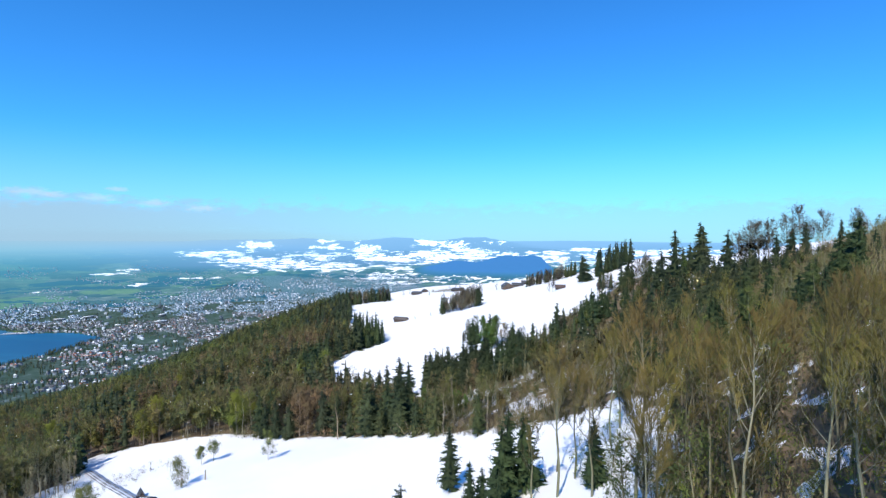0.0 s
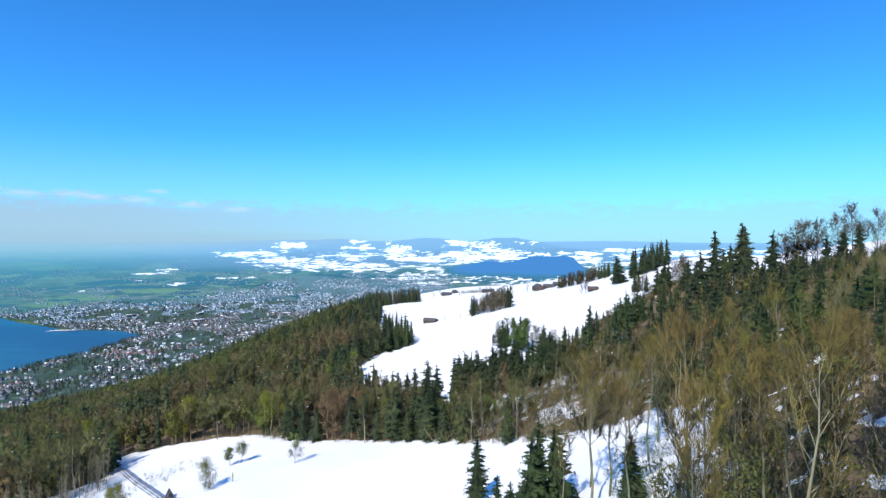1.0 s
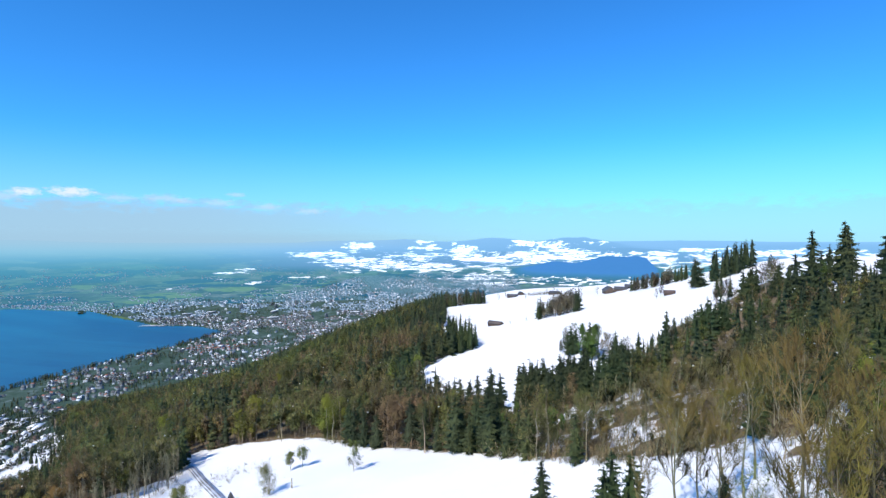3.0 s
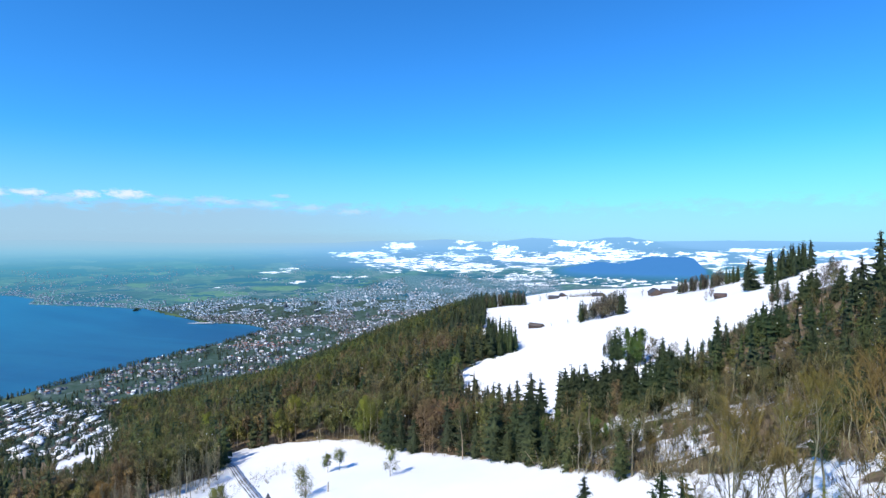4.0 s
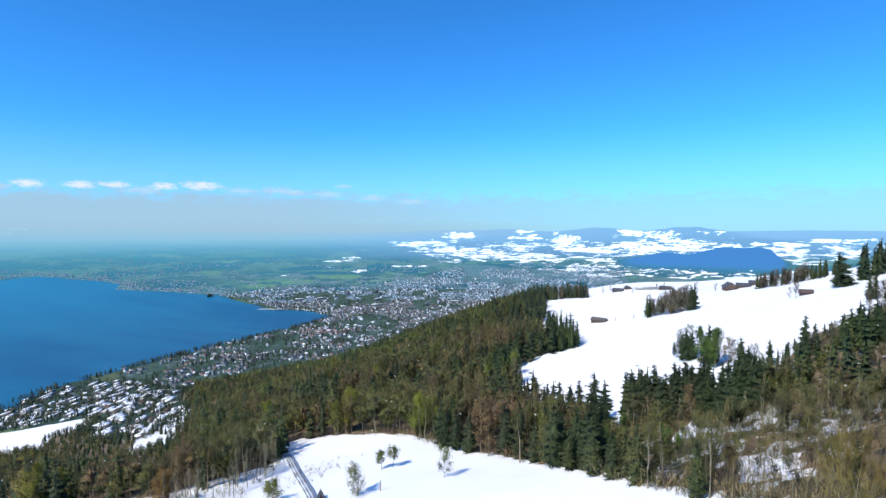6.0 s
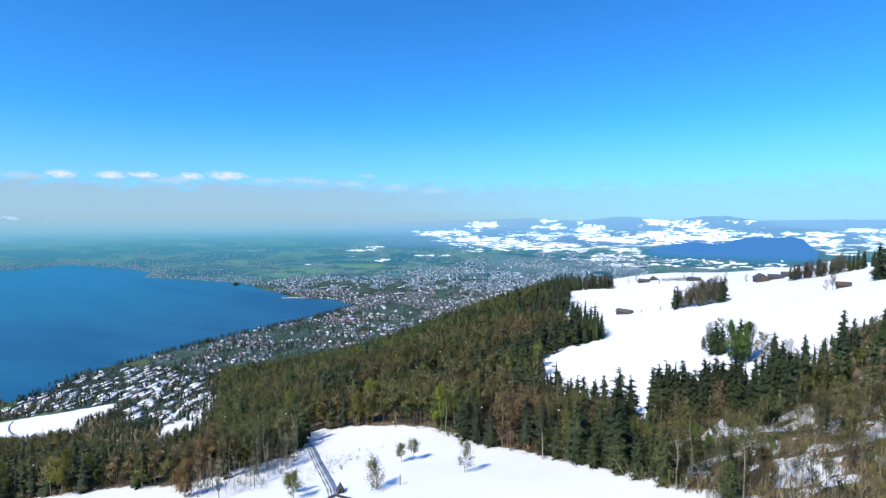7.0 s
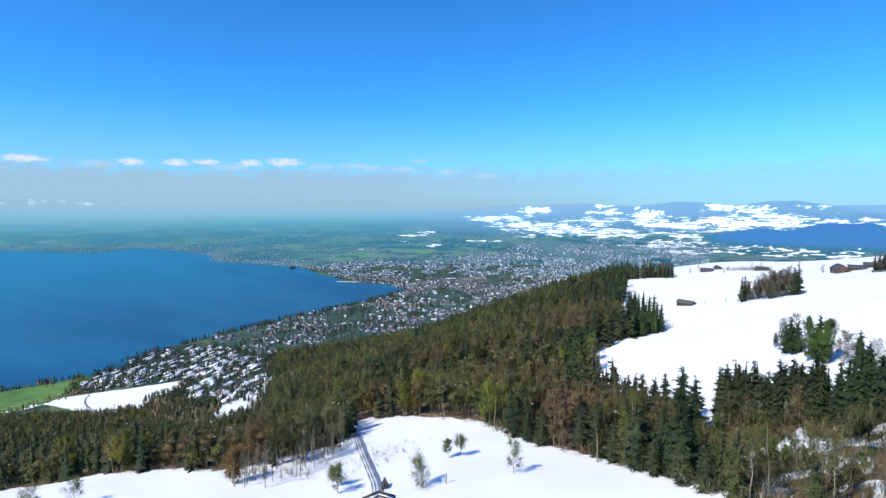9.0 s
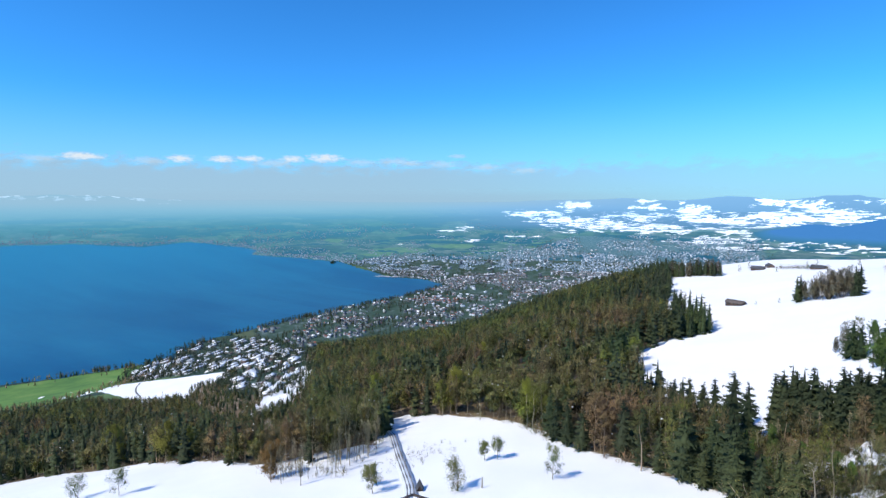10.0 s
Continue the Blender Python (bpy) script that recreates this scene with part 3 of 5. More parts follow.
# haze bank, haze sheets and small clouds low over the horizon, all painted as glowing sheets
def sky_sheet(name, az0, az1, el0, el1, steps, mat, label, r=4842, rows_=10):
    az, el = np.meshgrid(np.radians(np.linspace(az0, az1, steps)), np.radians(np.linspace(el0, el1, rows_)))
    v = np.c_[(r * np.sin(az)).ravel(), (r * np.cos(az)).ravel(), (r * np.tan(el)).ravel()]
    a = (np.arange(rows_ - 1)[:, None] * steps + np.arange(steps - 1)).ravel()
    f = np.c_[a, a + 1, a + 1 + steps, a + steps]
    ob = mesh_object(name, v, f, [mat], smooth=True)
    uv = np.c_[((az - az.min()) / (az.max() - az.min())).ravel(), ((el - el.min()) / (el.max() - el.min())).ravel()].astype(np.float32)
    ob.data.uv_layers.new(name="UVMap").data.foreach_set("uv", uv[f.ravel()].ravel())
    return tagged(ob, label, "cloud", kind="structure")


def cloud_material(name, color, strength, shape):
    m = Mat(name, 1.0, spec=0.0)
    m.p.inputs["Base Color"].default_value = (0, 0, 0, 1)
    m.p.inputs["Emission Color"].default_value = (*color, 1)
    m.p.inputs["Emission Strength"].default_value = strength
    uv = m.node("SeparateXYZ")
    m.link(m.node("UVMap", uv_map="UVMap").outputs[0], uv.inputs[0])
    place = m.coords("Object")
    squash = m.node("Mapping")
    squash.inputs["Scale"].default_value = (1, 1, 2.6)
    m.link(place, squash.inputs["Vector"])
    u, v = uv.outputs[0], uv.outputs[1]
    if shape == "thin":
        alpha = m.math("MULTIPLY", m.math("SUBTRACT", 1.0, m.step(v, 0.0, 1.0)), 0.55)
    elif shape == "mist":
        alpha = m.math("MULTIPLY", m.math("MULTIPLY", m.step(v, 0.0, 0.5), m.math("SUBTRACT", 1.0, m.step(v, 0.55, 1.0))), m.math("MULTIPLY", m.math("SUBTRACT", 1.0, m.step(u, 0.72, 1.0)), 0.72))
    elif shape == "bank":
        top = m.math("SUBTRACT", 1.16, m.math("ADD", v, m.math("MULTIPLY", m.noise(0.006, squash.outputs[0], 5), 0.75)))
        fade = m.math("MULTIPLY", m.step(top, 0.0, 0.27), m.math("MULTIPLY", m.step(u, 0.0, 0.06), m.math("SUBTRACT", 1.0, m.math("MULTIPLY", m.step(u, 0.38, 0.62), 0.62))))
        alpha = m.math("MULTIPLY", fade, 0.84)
    else:
        du = m.math("MULTIPLY", m.math("ABSOLUTE", m.math("SUBTRACT", u, 0.5)), 2.0)
        dv = m.math("MULTIPLY", m.math("ABSOLUTE", m.math("SUBTRACT", v, 0.45)), 2.0)
        d = m.math("SQRT", m.math("ADD", m.math("MULTIPLY", du, du), m.math("MULTIPLY", dv, dv)))
        d = m.math("ADD", d, m.math("MULTIPLY", m.math("SUBTRACT", m.noise(0.02, squash.outputs[0], 5), 0.5), 1.5))
        alpha = m.math("MULTIPLY", m.math("SUBTRACT", 1.0, m.step(d, 0.1, 1.0)), 0.45 if shape == "wisp" else 0.9)
    m.link(alpha, m.p.inputs["Alpha"])
    return m.m


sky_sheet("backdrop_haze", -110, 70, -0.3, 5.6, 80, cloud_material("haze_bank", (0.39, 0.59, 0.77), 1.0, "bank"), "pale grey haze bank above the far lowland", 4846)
sky_sheet("backdrop_air", -115, 75, -0.3, 11, 80, cloud_material("thin_haze", (0.43, 0.61, 0.83), 1.0, "thin"), "glowing sheet of thin painted haze low in the sky", 4848)
# painted haze sheet, glowing, softens the far edge of the plain
sky_sheet("backdrop_mist", -112, -2, -0.93, 1.3, 60, cloud_material("painted_mist", (0.37, 0.59, 0.77), 1.0, "mist"), "glowing sheet of painted haze over the far edge of the plain", 4400, 12)
M_CLOUD = cloud_material("cloud", (0.86, 0.92, 0.97), 1.0, "puff")
M_WISP = cloud_material("wisp", (0.74, 0.85, 0.94), 0.9, "wisp")
for az, el, wide, tall_, faint in ((-74, 4.0, 4.0, 0.8, 0), (-65.6, 4.1, 4.2, 0.85, 0), (-57.9, 4.15, 3.0, 0.95, 0), (-54.2, 4.2, 3.4, 0.85, 0), (-51.6, 4.3, 3.0, 0.8, 0), (-47.7, 4.35, 2.8, 0.9, 0), (-44.5, 4.5, 4.4, 1.15, 0), (-41, 4.1, 4.0, 0.9, 1),
                                (-37.5, 4.2, 4.6, 1.0, 1), (-35.8, 4.0, 3.0, 0.9, 1), (-32.5, 3.9, 4.0, 0.9, 1), (-28, 3.6, 3.6, 0.9, 1), (-60.5, 3.9, 4.5, 0.9, 1), (-49.5, 3.9, 5.0, 0.9, 1), (-24, 3.2, 4.0, 0.8, 1), (-68.5, 3.8, 4.0, 0.9, 1), (-31, 4.7, 2.4, 0.6, 1)):
    sky_sheet("backdrop_cloud", az - wide / 2, az + wide / 2, el - tall_ / 2, el + tall_ / 2, 10, M_WISP if faint else M_CLOUD, "faint wisp of cloud on the haze" if faint else "small white fair-weather cloud above the horizon", 4836 if faint else 4838, 6)


# ---- trees ----
def prism(path, radii, sides=4):
    """A tapered tube along a path."""
    path, v, f = [np.asarray(p, float) for p in path], [], []
    for n, (p, rad) in enumerate(zip(path, radii)):
        d = path[min(n + 1, len(path) - 1)] - path[max(n - 1, 0)]
        d = d / (np.linalg.norm(d) + 1e-9)
        u = np.cross(d, (0.31, 0.95, 0.05) if abs(d[1]) < 0.9 else (1, 0, 0))
        u /= np.linalg.norm(u) + 1e-9
        w = np.cross(d, u)
        v += [p + rad * (math.cos(k * math.tau / sides) * u + math.sin(k * math.tau / sides) * w) for k in range(sides)]
    for n in range(len(path) - 1):
        for k in range(sides):
            a, b = n * sides + k, n * sides + (k + 1) % sides
            f += [(a, b, b + sides), (a, b + sides, a + sides)]
    return v, f


class Heap:
    """Collects triangles."""

    def __init__(self):
        self.v, self.f = [], []

    def add(self, v, f):
        n = len(self.v)
        self.v += list(v)
        self.f += [tuple(i + n for i in t) for t in f]

    def arrays(self):
        return np.array(self.v, float).reshape(-1, 3), np.array(self.f, int).reshape(-1, 3)


def unit(v):
    return v / (np.linalg.norm(v) + 1e-9)


def sliver(heap, p, d, long, wide, rng):
    side = unit(np.cross(d, rng.normal(size=3))) * wide / 2
    heap.add([p - side, p + side, p + d * long], [(0, 1, 2)])


def spray(heap, a, e, long, wide, count, rng):
    """Twigs all along a branch from a to e."""
    d = unit(e - a)
    for _ in range(count):
        p = a + (e - a) * rng.uniform(0.15, 1.0)
        sliver(heap, p, unit(d + 0.55 * rng.normal(size=3) + np.array((0, 0, 0.25))), long * rng.uniform(0.5, 1.15), wide * rng.uniform(0.6, 1.3), rng)


def leaf_clump(heap, p, size, count, leaf, rng):
    for _ in range(count):
        c = p + rng.normal(size=3) * size * 0.5
        a, b = unit(rng.normal(size=3)) * leaf, unit(rng.normal(size=3)) * leaf * 0.7
        heap.add([c - a * 0.5, c + a * 0.5, c + b], [(0, 1, 2)])


ICO = [(0, 0, 1)] + [(0.894 * math.cos(k * math.tau / 5), 0.894 * math.sin(k * math.tau / 5), 0.447) for k in range(5)]
ICO += [(-a, -b, -c) for a, b, c in ICO]
ICO_FACES = [f for f in itertools.combinations(range(12), 3) if all(abs(math.dist(ICO[a], ICO[b]) - 1.0515) < 0.01 for a, b in itertools.combinations(f, 2))]


def twig_mass(heap, c, wide, high, rng):
    """A ragged veil of fine twigs round part of a crown."""
    turn = rng.uniform(0, 6.28)
    co, si = math.cos(turn), math.sin(turn)
    heap.add([c + rng.uniform(0.7, 1.2) * np.array(((a * co - b * si) * wide, (a * si + b * co) * wide, d * high)) for a, b, d in ICO], ICO_FACES)


def broad_tree(seed, tall, base, spread, limbs, subs, twigs, twig_long, twig_wide, sides=5, leaves=0, leaf=0.5, trunk=0.3, stems=1, lift=0.25, wood_parts=2, mass=0, splay=0.45):
    """A broad-leaved tree: stems, limbs and side branches as wood, twigs or leaves as crown."""
    rng = np.random.default_rng(seed)
    wood, crown, haze = Heap(), Heap(), Heap()
    for s in range(stems):
        lean = rng.normal(size=2) * (0.03 if stems == 1 else 0.14)
        bends = rng.normal(size=(5, 2)) * 0.012 * tall
        zs = np.linspace(-0.6, tall * 0.86, 5)
        spine = [np.array((lean[0] * z + bends[n, 0] * (n > 0), lean[1] * z + bends[n, 1] * (n > 0), z)) for n, z in enumerate(zs)]
        wood.add(*prism(spine, [trunk * k for k in (1.25, 0.95, 0.7, 0.42, 0.1)], sides))
        for k in range(limbs):
            q = (k + rng.uniform(0.1, 0.9)) / limbs
            h = base + (0.84 - base) * q
            at = h * tall
            n = min(3, max(0, int((at - zs[0]) / (zs[1] - zs[0]))))
            p = spine[n] + (spine[n + 1] - spine[n]) * ((at - zs[n]) / (zs[n + 1] - zs[n]))
            turn = rng.uniform(0, math.tau)
            up = lift + 1.0 * q
            d = unit(np.array((math.cos(turn), math.sin(turn), up)))
            reach = spread * tall * math.sin(math.pi * (0.2 + 0.68 * q)) ** 0.7 * rng.uniform(0.75, 1.1)
            mid = p + d * reach * 0.5 + rng.normal(size=3) * reach * 0.05
            tip = p + unit(d + np.array((0, 0, 0.35))) * reach
            rad = trunk * (0.34 - 0.2 * q)
            if wood_parts == 2:
                wood.add(*prism([p, mid, tip], [rad, rad * 0.6, rad * 0.15], 3))
            elif wood_parts == 1:
                wood.add(*prism([p, tip], [rad, rad * 0.15], 3))
            ends, arms_ = [tip, mid], [(p + (mid - p) * 0.4, mid), (mid, tip)]
            for j in range(subs):
                u = rng.uniform(0.3, 0.95)
                b = p + (tip - p) * u + (mid - (p + tip) / 2) * (1 - abs(2 * u - 1))
                e = b + unit(unit(tip - p) + rng.normal(size=3) * splay + np.array((0, 0, 0.35))) * reach * rng.uniform(0.28, 0.5)
                if wood_parts == 2:
                    wood.add(*prism([b, e], [rad * 0.35, rad * 0.08], 3))
                ends += [e, (b + e) / 2]
                arms_.append((b, e))
            for e in ends:
                if leaves:
                    leaf_clump(crown, e, reach * 0.45, leaves, leaf, rng)
            for a, e in arms_:
                spray(crown, a, e, twig_long, twig_wide, twigs, rng)
    for k in range(mass):  # overlapping veils of the finest twigs
        q = (k + 0.5) / mass
        wide = spread * tall * (0.72 - 0.35 * q)
        at = np.array((rng.normal() * wide * 0.45 * (mass > 1), rng.normal() * wide * 0.45 * (mass > 1), tall * (base + 0.12 + (0.6 - base) * q)))
        twig_mass(haze, at, wide, tall * (0.92 - base) * (0.55 if mass == 1 else 0.34), rng)
    (cv, cf), (hv, hf) = crown.arrays(), haze.arrays()
    return wood.arrays(), (np.concatenate([hv, cv]), np.concatenate([hf, cf + len(hv)])), len(hf)


def spruce(seed, tall, width, tiers, arms, fringe, bare=0.06, sides=5):
    """A spruce: a mast with tiers of drooping arms, and needles hung along them."""
    rng = np.random.default_rng(seed)
    wood, crown = Heap(), Heap()
    wood.add(*prism([(0, 0, -0.6), (0.05, 0, tall * 0.5), (0, 0.05, tall * 0.975)], [0.013 * tall, 0.008 * tall, 0.01], sides))
    core = [(width * tall * 0.42 * (1 - q) ** 0.9 + 0.05, bare * tall + (0.97 - bare) * tall * q) for q in (0.05, 0.45, 1.02)]
    crown.add(*prism([(0, 0, z) for _, z in core], [r_ for r_, _ in core], 6 if fringe else 4))
    lop = rng.normal(size=2) * 0.12  # heavier on one side
    for k in range(tiers):
        q = (k + rng.uniform(-0.3, 0.3)) / tiers
        ring = rng.uniform(0.88, 1.1)
        reach = width * tall * (max(1 - q, 0) ** 0.58 * 0.95 + 0.03) * (0.75 if q < 0.1 else 1) * ring
        for j in range(max(4, int(arms * (1 - 0.45 * q)))):
            turn = math.tau * (j + rng.uniform(0, 0.9)) / arms + k * 1.3
            z = min(tall * 0.985, tall * (bare + (0.97 - bare) * max(q + rng.uniform(-1.3, 1.3) / tiers, 0)))
            out = np.array((math.cos(turn), math.sin(turn), 0))
            long = reach * rng.uniform(0.6, 1.2) * (1 + out[0] * lop[0] + out[1] * lop[1])
            side = np.array((-out[1], out[0], 0))
            drop = rng.uniform(0.2, 0.6)
            root = np.array((0, 0, z))
            mid = root + out * long * 0.55 + np.array((0, 0, -drop * long * 0.5))
            tip = root + out * long + np.array((0, 0, -drop * long * 0.7 + 0.1 * long))
            w = long * rng.uniform(0.3, 0.46) + 0.25
            sag = np.array((0, 0, -0.35 * w))
            n = w * (0.24 if fringe > 2 else 0.5 if fringe else 1.0)
            crown.add([root, mid + side * n + sag, tip, mid - side * n + sag], [(0, 1, 2), (0, 2, 3)])
            for _ in range(fringe):  # hanging sprays of needles
                u = rng.uniform(0.2, 1.02)
                b = root + (tip - root) * u + side * rng.uniform(-0.6, 0.6) * w
                d = unit(out * rng.uniform(0.2, 0.8) + side * rng.normal() * 0.7 + np.array((0, 0, rng.uniform(-1.3, 0.3))))
                sliver(crown, b, d, 0.55 * w + 0.4, 0.16 * w + 0.09, rng)
    return wood.arrays(), crown.arrays(), 0


def small_tree(seed, conifer):
    """A tree for the far town: a stem and a crown of a few ragged facets."""
    rng = np.random.default_rng(seed)
    wood, crown = Heap(), Heap()
    wood.add(*prism([(0, 0, -1), (0, 0, 12)], [0.4, 0.15], 3))
    if conifer:
        crown.add(*prism([(0, 0, 2), (0.3, 0, 9), (0, 0, 24)], [3.6, 3.0, 0.1], 5))
    for _ in range(6 if conifer else 20):
        z = rng.uniform(3, 20)
        turn, r = rng.uniform(0, 6.28), (3.6 * (1 - z / 26) if conifer else 5.2 * math.sqrt(max(0.05, 1 - ((z - 11) / 10) ** 2)) * rng.uniform(0.3, 1))
        leaf_clump(crown, np.array((r * math.cos(turn), r * math.sin(turn), z)), 1.2, 1, 3.0 if conifer else 4.6, rng)
    return wood.arrays(), crown.arrays(), 0


def shrub(seed):
    """A low bush: upright rods and ragged tufts from the ground."""
    rng = np.random.default_rng(seed)
    wood, crown = Heap(), Heap()
    for _ in range(2):
        wood.add(*prism([(rng.normal() * 0.3, rng.normal() * 0.3, -0.3), (rng.normal() * 1.2, rng.normal() * 1.2, rng.uniform(2.5, 4.5))], [0.06, 0.02], 3))
    for _ in range(15):
        p = np.array((rng.normal() * 0.8, rng.normal() * 0.8, rng.uniform(0, 2.0)))
        sliver(crown, p, unit(np.array((rng.normal() * 0.4, rng.normal() * 0.4, 1.0))), rng.uniform(1.2, 2.6), rng.uniform(0.07, 0.18), rng)
    for _ in range(11):
        leaf_clump(crown, np.array((rng.normal() * 1.0, rng.normal() * 1.0, rng.uniform(0.3, 3.2))), 0.5, 1, 0.42, rng)
    return wood.arrays(), crown.arrays(), 0


def outward(cv, cone):
    """Unit vectors pointing out of a crown, for soft shading."""
    if cone:
        n = np.c_[cv[:, :2], np.full(len(cv), 0.0)]
        n = n / (np.linalg.norm(n, axis=1)[:, None] + 0.3) + (0, 0, 0.45)
    else:
        mid = np.array((cv[:, 0].mean(), cv[:, 1].mean(), np.percentile(cv[:, 2], 38)))
        n = (cv - mid) * (1, 1, 0.7)
        n = n / (np.linalg.norm(n, axis=1)[:, None] + 1e-6) + (0, 0, 0.55)
    return n / (np.linalg.norm(n, axis=1)[:, None] + 1e-9)


HAZE = {M_DARK_TWIG: M_DARK_HAZE, M_AMBER: M_AMBER_HAZE, M_GREEN: M_GREEN_HAZE, M_GREY_TWIG: M_GREY_HAZE, M_TWIG: M_TWIG_HAZE, M_FINE_TWIG: M_FINE_HAZE, M_BUD: M_BUD_HAZE}


def tree_thing(name, shape, crown_mat, label, group=""):
    root = new(name)
    (wv, wf), (cv, cf), veil = shape
    part("trunk", mesh_object("trunk", wv, wf, [M_BARK]), root)
    crown = part("crown", mesh_object("crown", cv, cf, [crown_mat, HAZE.get(crown_mat, crown_mat)], np.r_[np.ones(veil, int), np.zeros(len(cf) - veil, int)]), root)
    crown.data.attributes.new("outward", "FLOAT_VECTOR", "POINT").data.foreach_set("vector", outward(cv, crown_mat is M_NEEDLE).astype(np.float32).ravel())
    return tagged(root, label, "tree", group)


WOODLAND = "woodland trees"
SPRUCE_LABEL = "dark green spruce with drooping boughs on the slope"
BEECH_LABEL = "bare brown beech with fine twigs and a grey trunk"
BUD_LABEL = "slender tree with yellow-green opening buds"
THINGS = {
    "spruce": [tree_thing("spruce", spruce(s, 24, w, 27, 8, 7), M_NEEDLE, SPRUCE_LABEL, WOODLAND) for s, w in ((1, 0.21), (2, 0.18), (3, 0.25), (4, 0.2), (5, 0.23))],
    "field_spruce": [tree_thing("spruce", spruce(s, 24, w, 17, 7, 2), M_NEEDLE, SPRUCE_LABEL, WOODLAND) for s, w in ((6, 0.19), (7, 0.22), (8, 0.16), (9, 0.2))],
    "beech": [tree_thing("beech", broad_tree(s, 26, b, w, 11, 4, 10, 1.6, 0.09, trunk=0.22, lift=0.6, mass=4), M_TWIG, BEECH_LABEL, WOODLAND) for s, b, w in ((11, 0.4, 0.25), (12, 0.3, 0.28), (13, 0.42, 0.22), (14, 0.3, 0.25))],
    "tall_beech": [tree_thing("beech", broad_tree(s, 27, b, w, 13, 9, 17, 1.4, 0.055, trunk=0.23, lift=1.1), M_NEAR_TWIG, BEECH_LABEL, WOODLAND) for s, b, w in ((15, 0.34, 0.3), (16, 0.26, 0.33), (17, 0.4, 0.27), (20, 0.3, 0.29))],
    "round_tree": [tree_thing("round_tree", broad_tree(s, 15, 0.26, w, 20, 9, 11, 0.95, 0.06, trunk=0.15, lift=0.5, mass=4, splay=0.85), M_DARK_TWIG, "bare leafless tree with an upright fan of grey twigs", "ridge trees") for s, w in ((44, 0.33), (45, 0.28), (46, 0.36))],
    "yellow_tree": [tree_thing("budding_tree", broad_tree(s, 23, 0.06, 0.23, 14, 3, 3, 1.6, 0.12, leaves=30, leaf=0.6, trunk=0.22), M_YELLOW, "bright yellow-green tree just coming into leaf among bare woods", "bright budding trees") for s in (41, 42)],
    "amber_tree": [tree_thing("amber_tree", broad_tree(43, 15, 0.06, 0.26, 13, 3, 12, 1.3, 0.1, leaves=18, leaf=0.5, trunk=0.18, mass=4), M_AMBER, "small amber-brown tree at the edge of the meadow")],
    "green_tree": [tree_thing("green_tree", broad_tree(s, 22, 0.06, 0.2, 13, 3, 2, 1.5, 0.14, leaves=22, leaf=0.75, trunk=0.24, lift=0.6, mass=2), M_GREEN, "broad tree in fresh green leaf in the snow field", WOODLAND) for s in (31, 32)],
    "full_tree": [tree_thing("bare_tree", broad_tree(s, 24, 0.06, w, 12, 3, 18, 1.6, 0.1, trunk=0.24, lift=0.7, mass=5), M_GREY_TWIG, "full bare grey-brown tree with massed fine twigs", WOODLAND) for s, w in ((61, 0.24), (62, 0.29), (63, 0.22))],
    "pale_tree": [tree_thing("bare_tree", broad_tree(s, 20, 0.18, w, 13, 3, 9, 1.3, 0.075, trunk=0.17, lift=1.5), M_PALE_TWIG, "slender bare grey tree with a pale stem", WOODLAND) for s, w in ((71, 0.17), (72, 0.2), (73, 0.15))],
    "field_tree": [tree_thing("field_tree", broad_tree(s, 24, 0.07, w, 15, 3, 7, 1.5, 0.1, leaves=6, leaf=0.7, trunk=0.24), M_TWIG, "bare grey-brown tree branching from the ground up", WOODLAND) for s, w in ((18, 0.2), (19, 0.23))],
    "low_bush": [tree_thing("bush", broad_tree(s, 9, 0.05, 0.34, 8, 2, 3, 0.9, 0.07, leaves=5, leaf=0.32, trunk=0.06, stems=2), m_, "low yellow-green budding bush among the bare trees", "slope bushes") for s, m_ in ((81, M_BUD), (82, M_YELLOW), (83, M_BUD))],
    "budding_tree": [tree_thing("budding_tree", broad_tree(s, 23, 0.2, w, 11, 3, 4, 1.6, 0.12, leaves=7, leaf=0.5, trunk=0.22), M_BUD, BUD_LABEL, WOODLAND) for s, w in ((21, 0.2), (22, 0.24))],
}
STUFF = {  # by distance: middle, far
    "spruce": ([spruce(s + 30, 24, w, 11, 6, 0, sides=3) for s, w in ((1, 0.22), (2, 0.19), (3, 0.255))], [spruce(s + 40, 24, w, 8, 5, 0, sides=3) for s, w in ((1, 0.23), (2, 0.2), (3, 0.255))]),
    "beech": ([broad_tree(s + 50, 22, 0.3, 0.31, 8, 1, 7, 1.9, 0.17, sides=3, trunk=0.17, lift=0.6, wood_parts=1, mass=2) for s in range(5)], [broad_tree(s + 60, 21, 0.25, 0.34, 7, 1, 4, 2.3, 0.3, sides=3, trunk=0.17, lift=0.5, wood_parts=0, mass=1) for s in range(5)]),
    "budding_tree": ([broad_tree(s + 70, 22, 0.22, 0.31, 8, 1, 4, 1.8, 0.2, sides=3, leaves=1, leaf=0.9, trunk=0.17, wood_parts=1, mass=2) for s in range(4)], [broad_tree(s + 80, 22, 0.22, 0.33, 6, 1, 3, 2.2, 0.35, sides=3, leaves=1, leaf=1.2, trunk=0.17, wood_parts=0, mass=1) for s in range(4)]),
}
TINY = {  # garden and town trees
    "spruce": [small_tree(s + 90, True) for s in range(3)],
    "beech": [small_tree(s + 95, False) for s in range(4)],
}
BUSH = [shrub(s + 110) for s in range(5)]
CROWN = {"spruce": M_NEEDLE, "beech": M_FINE_TWIG, "budding_tree": M_BUD}


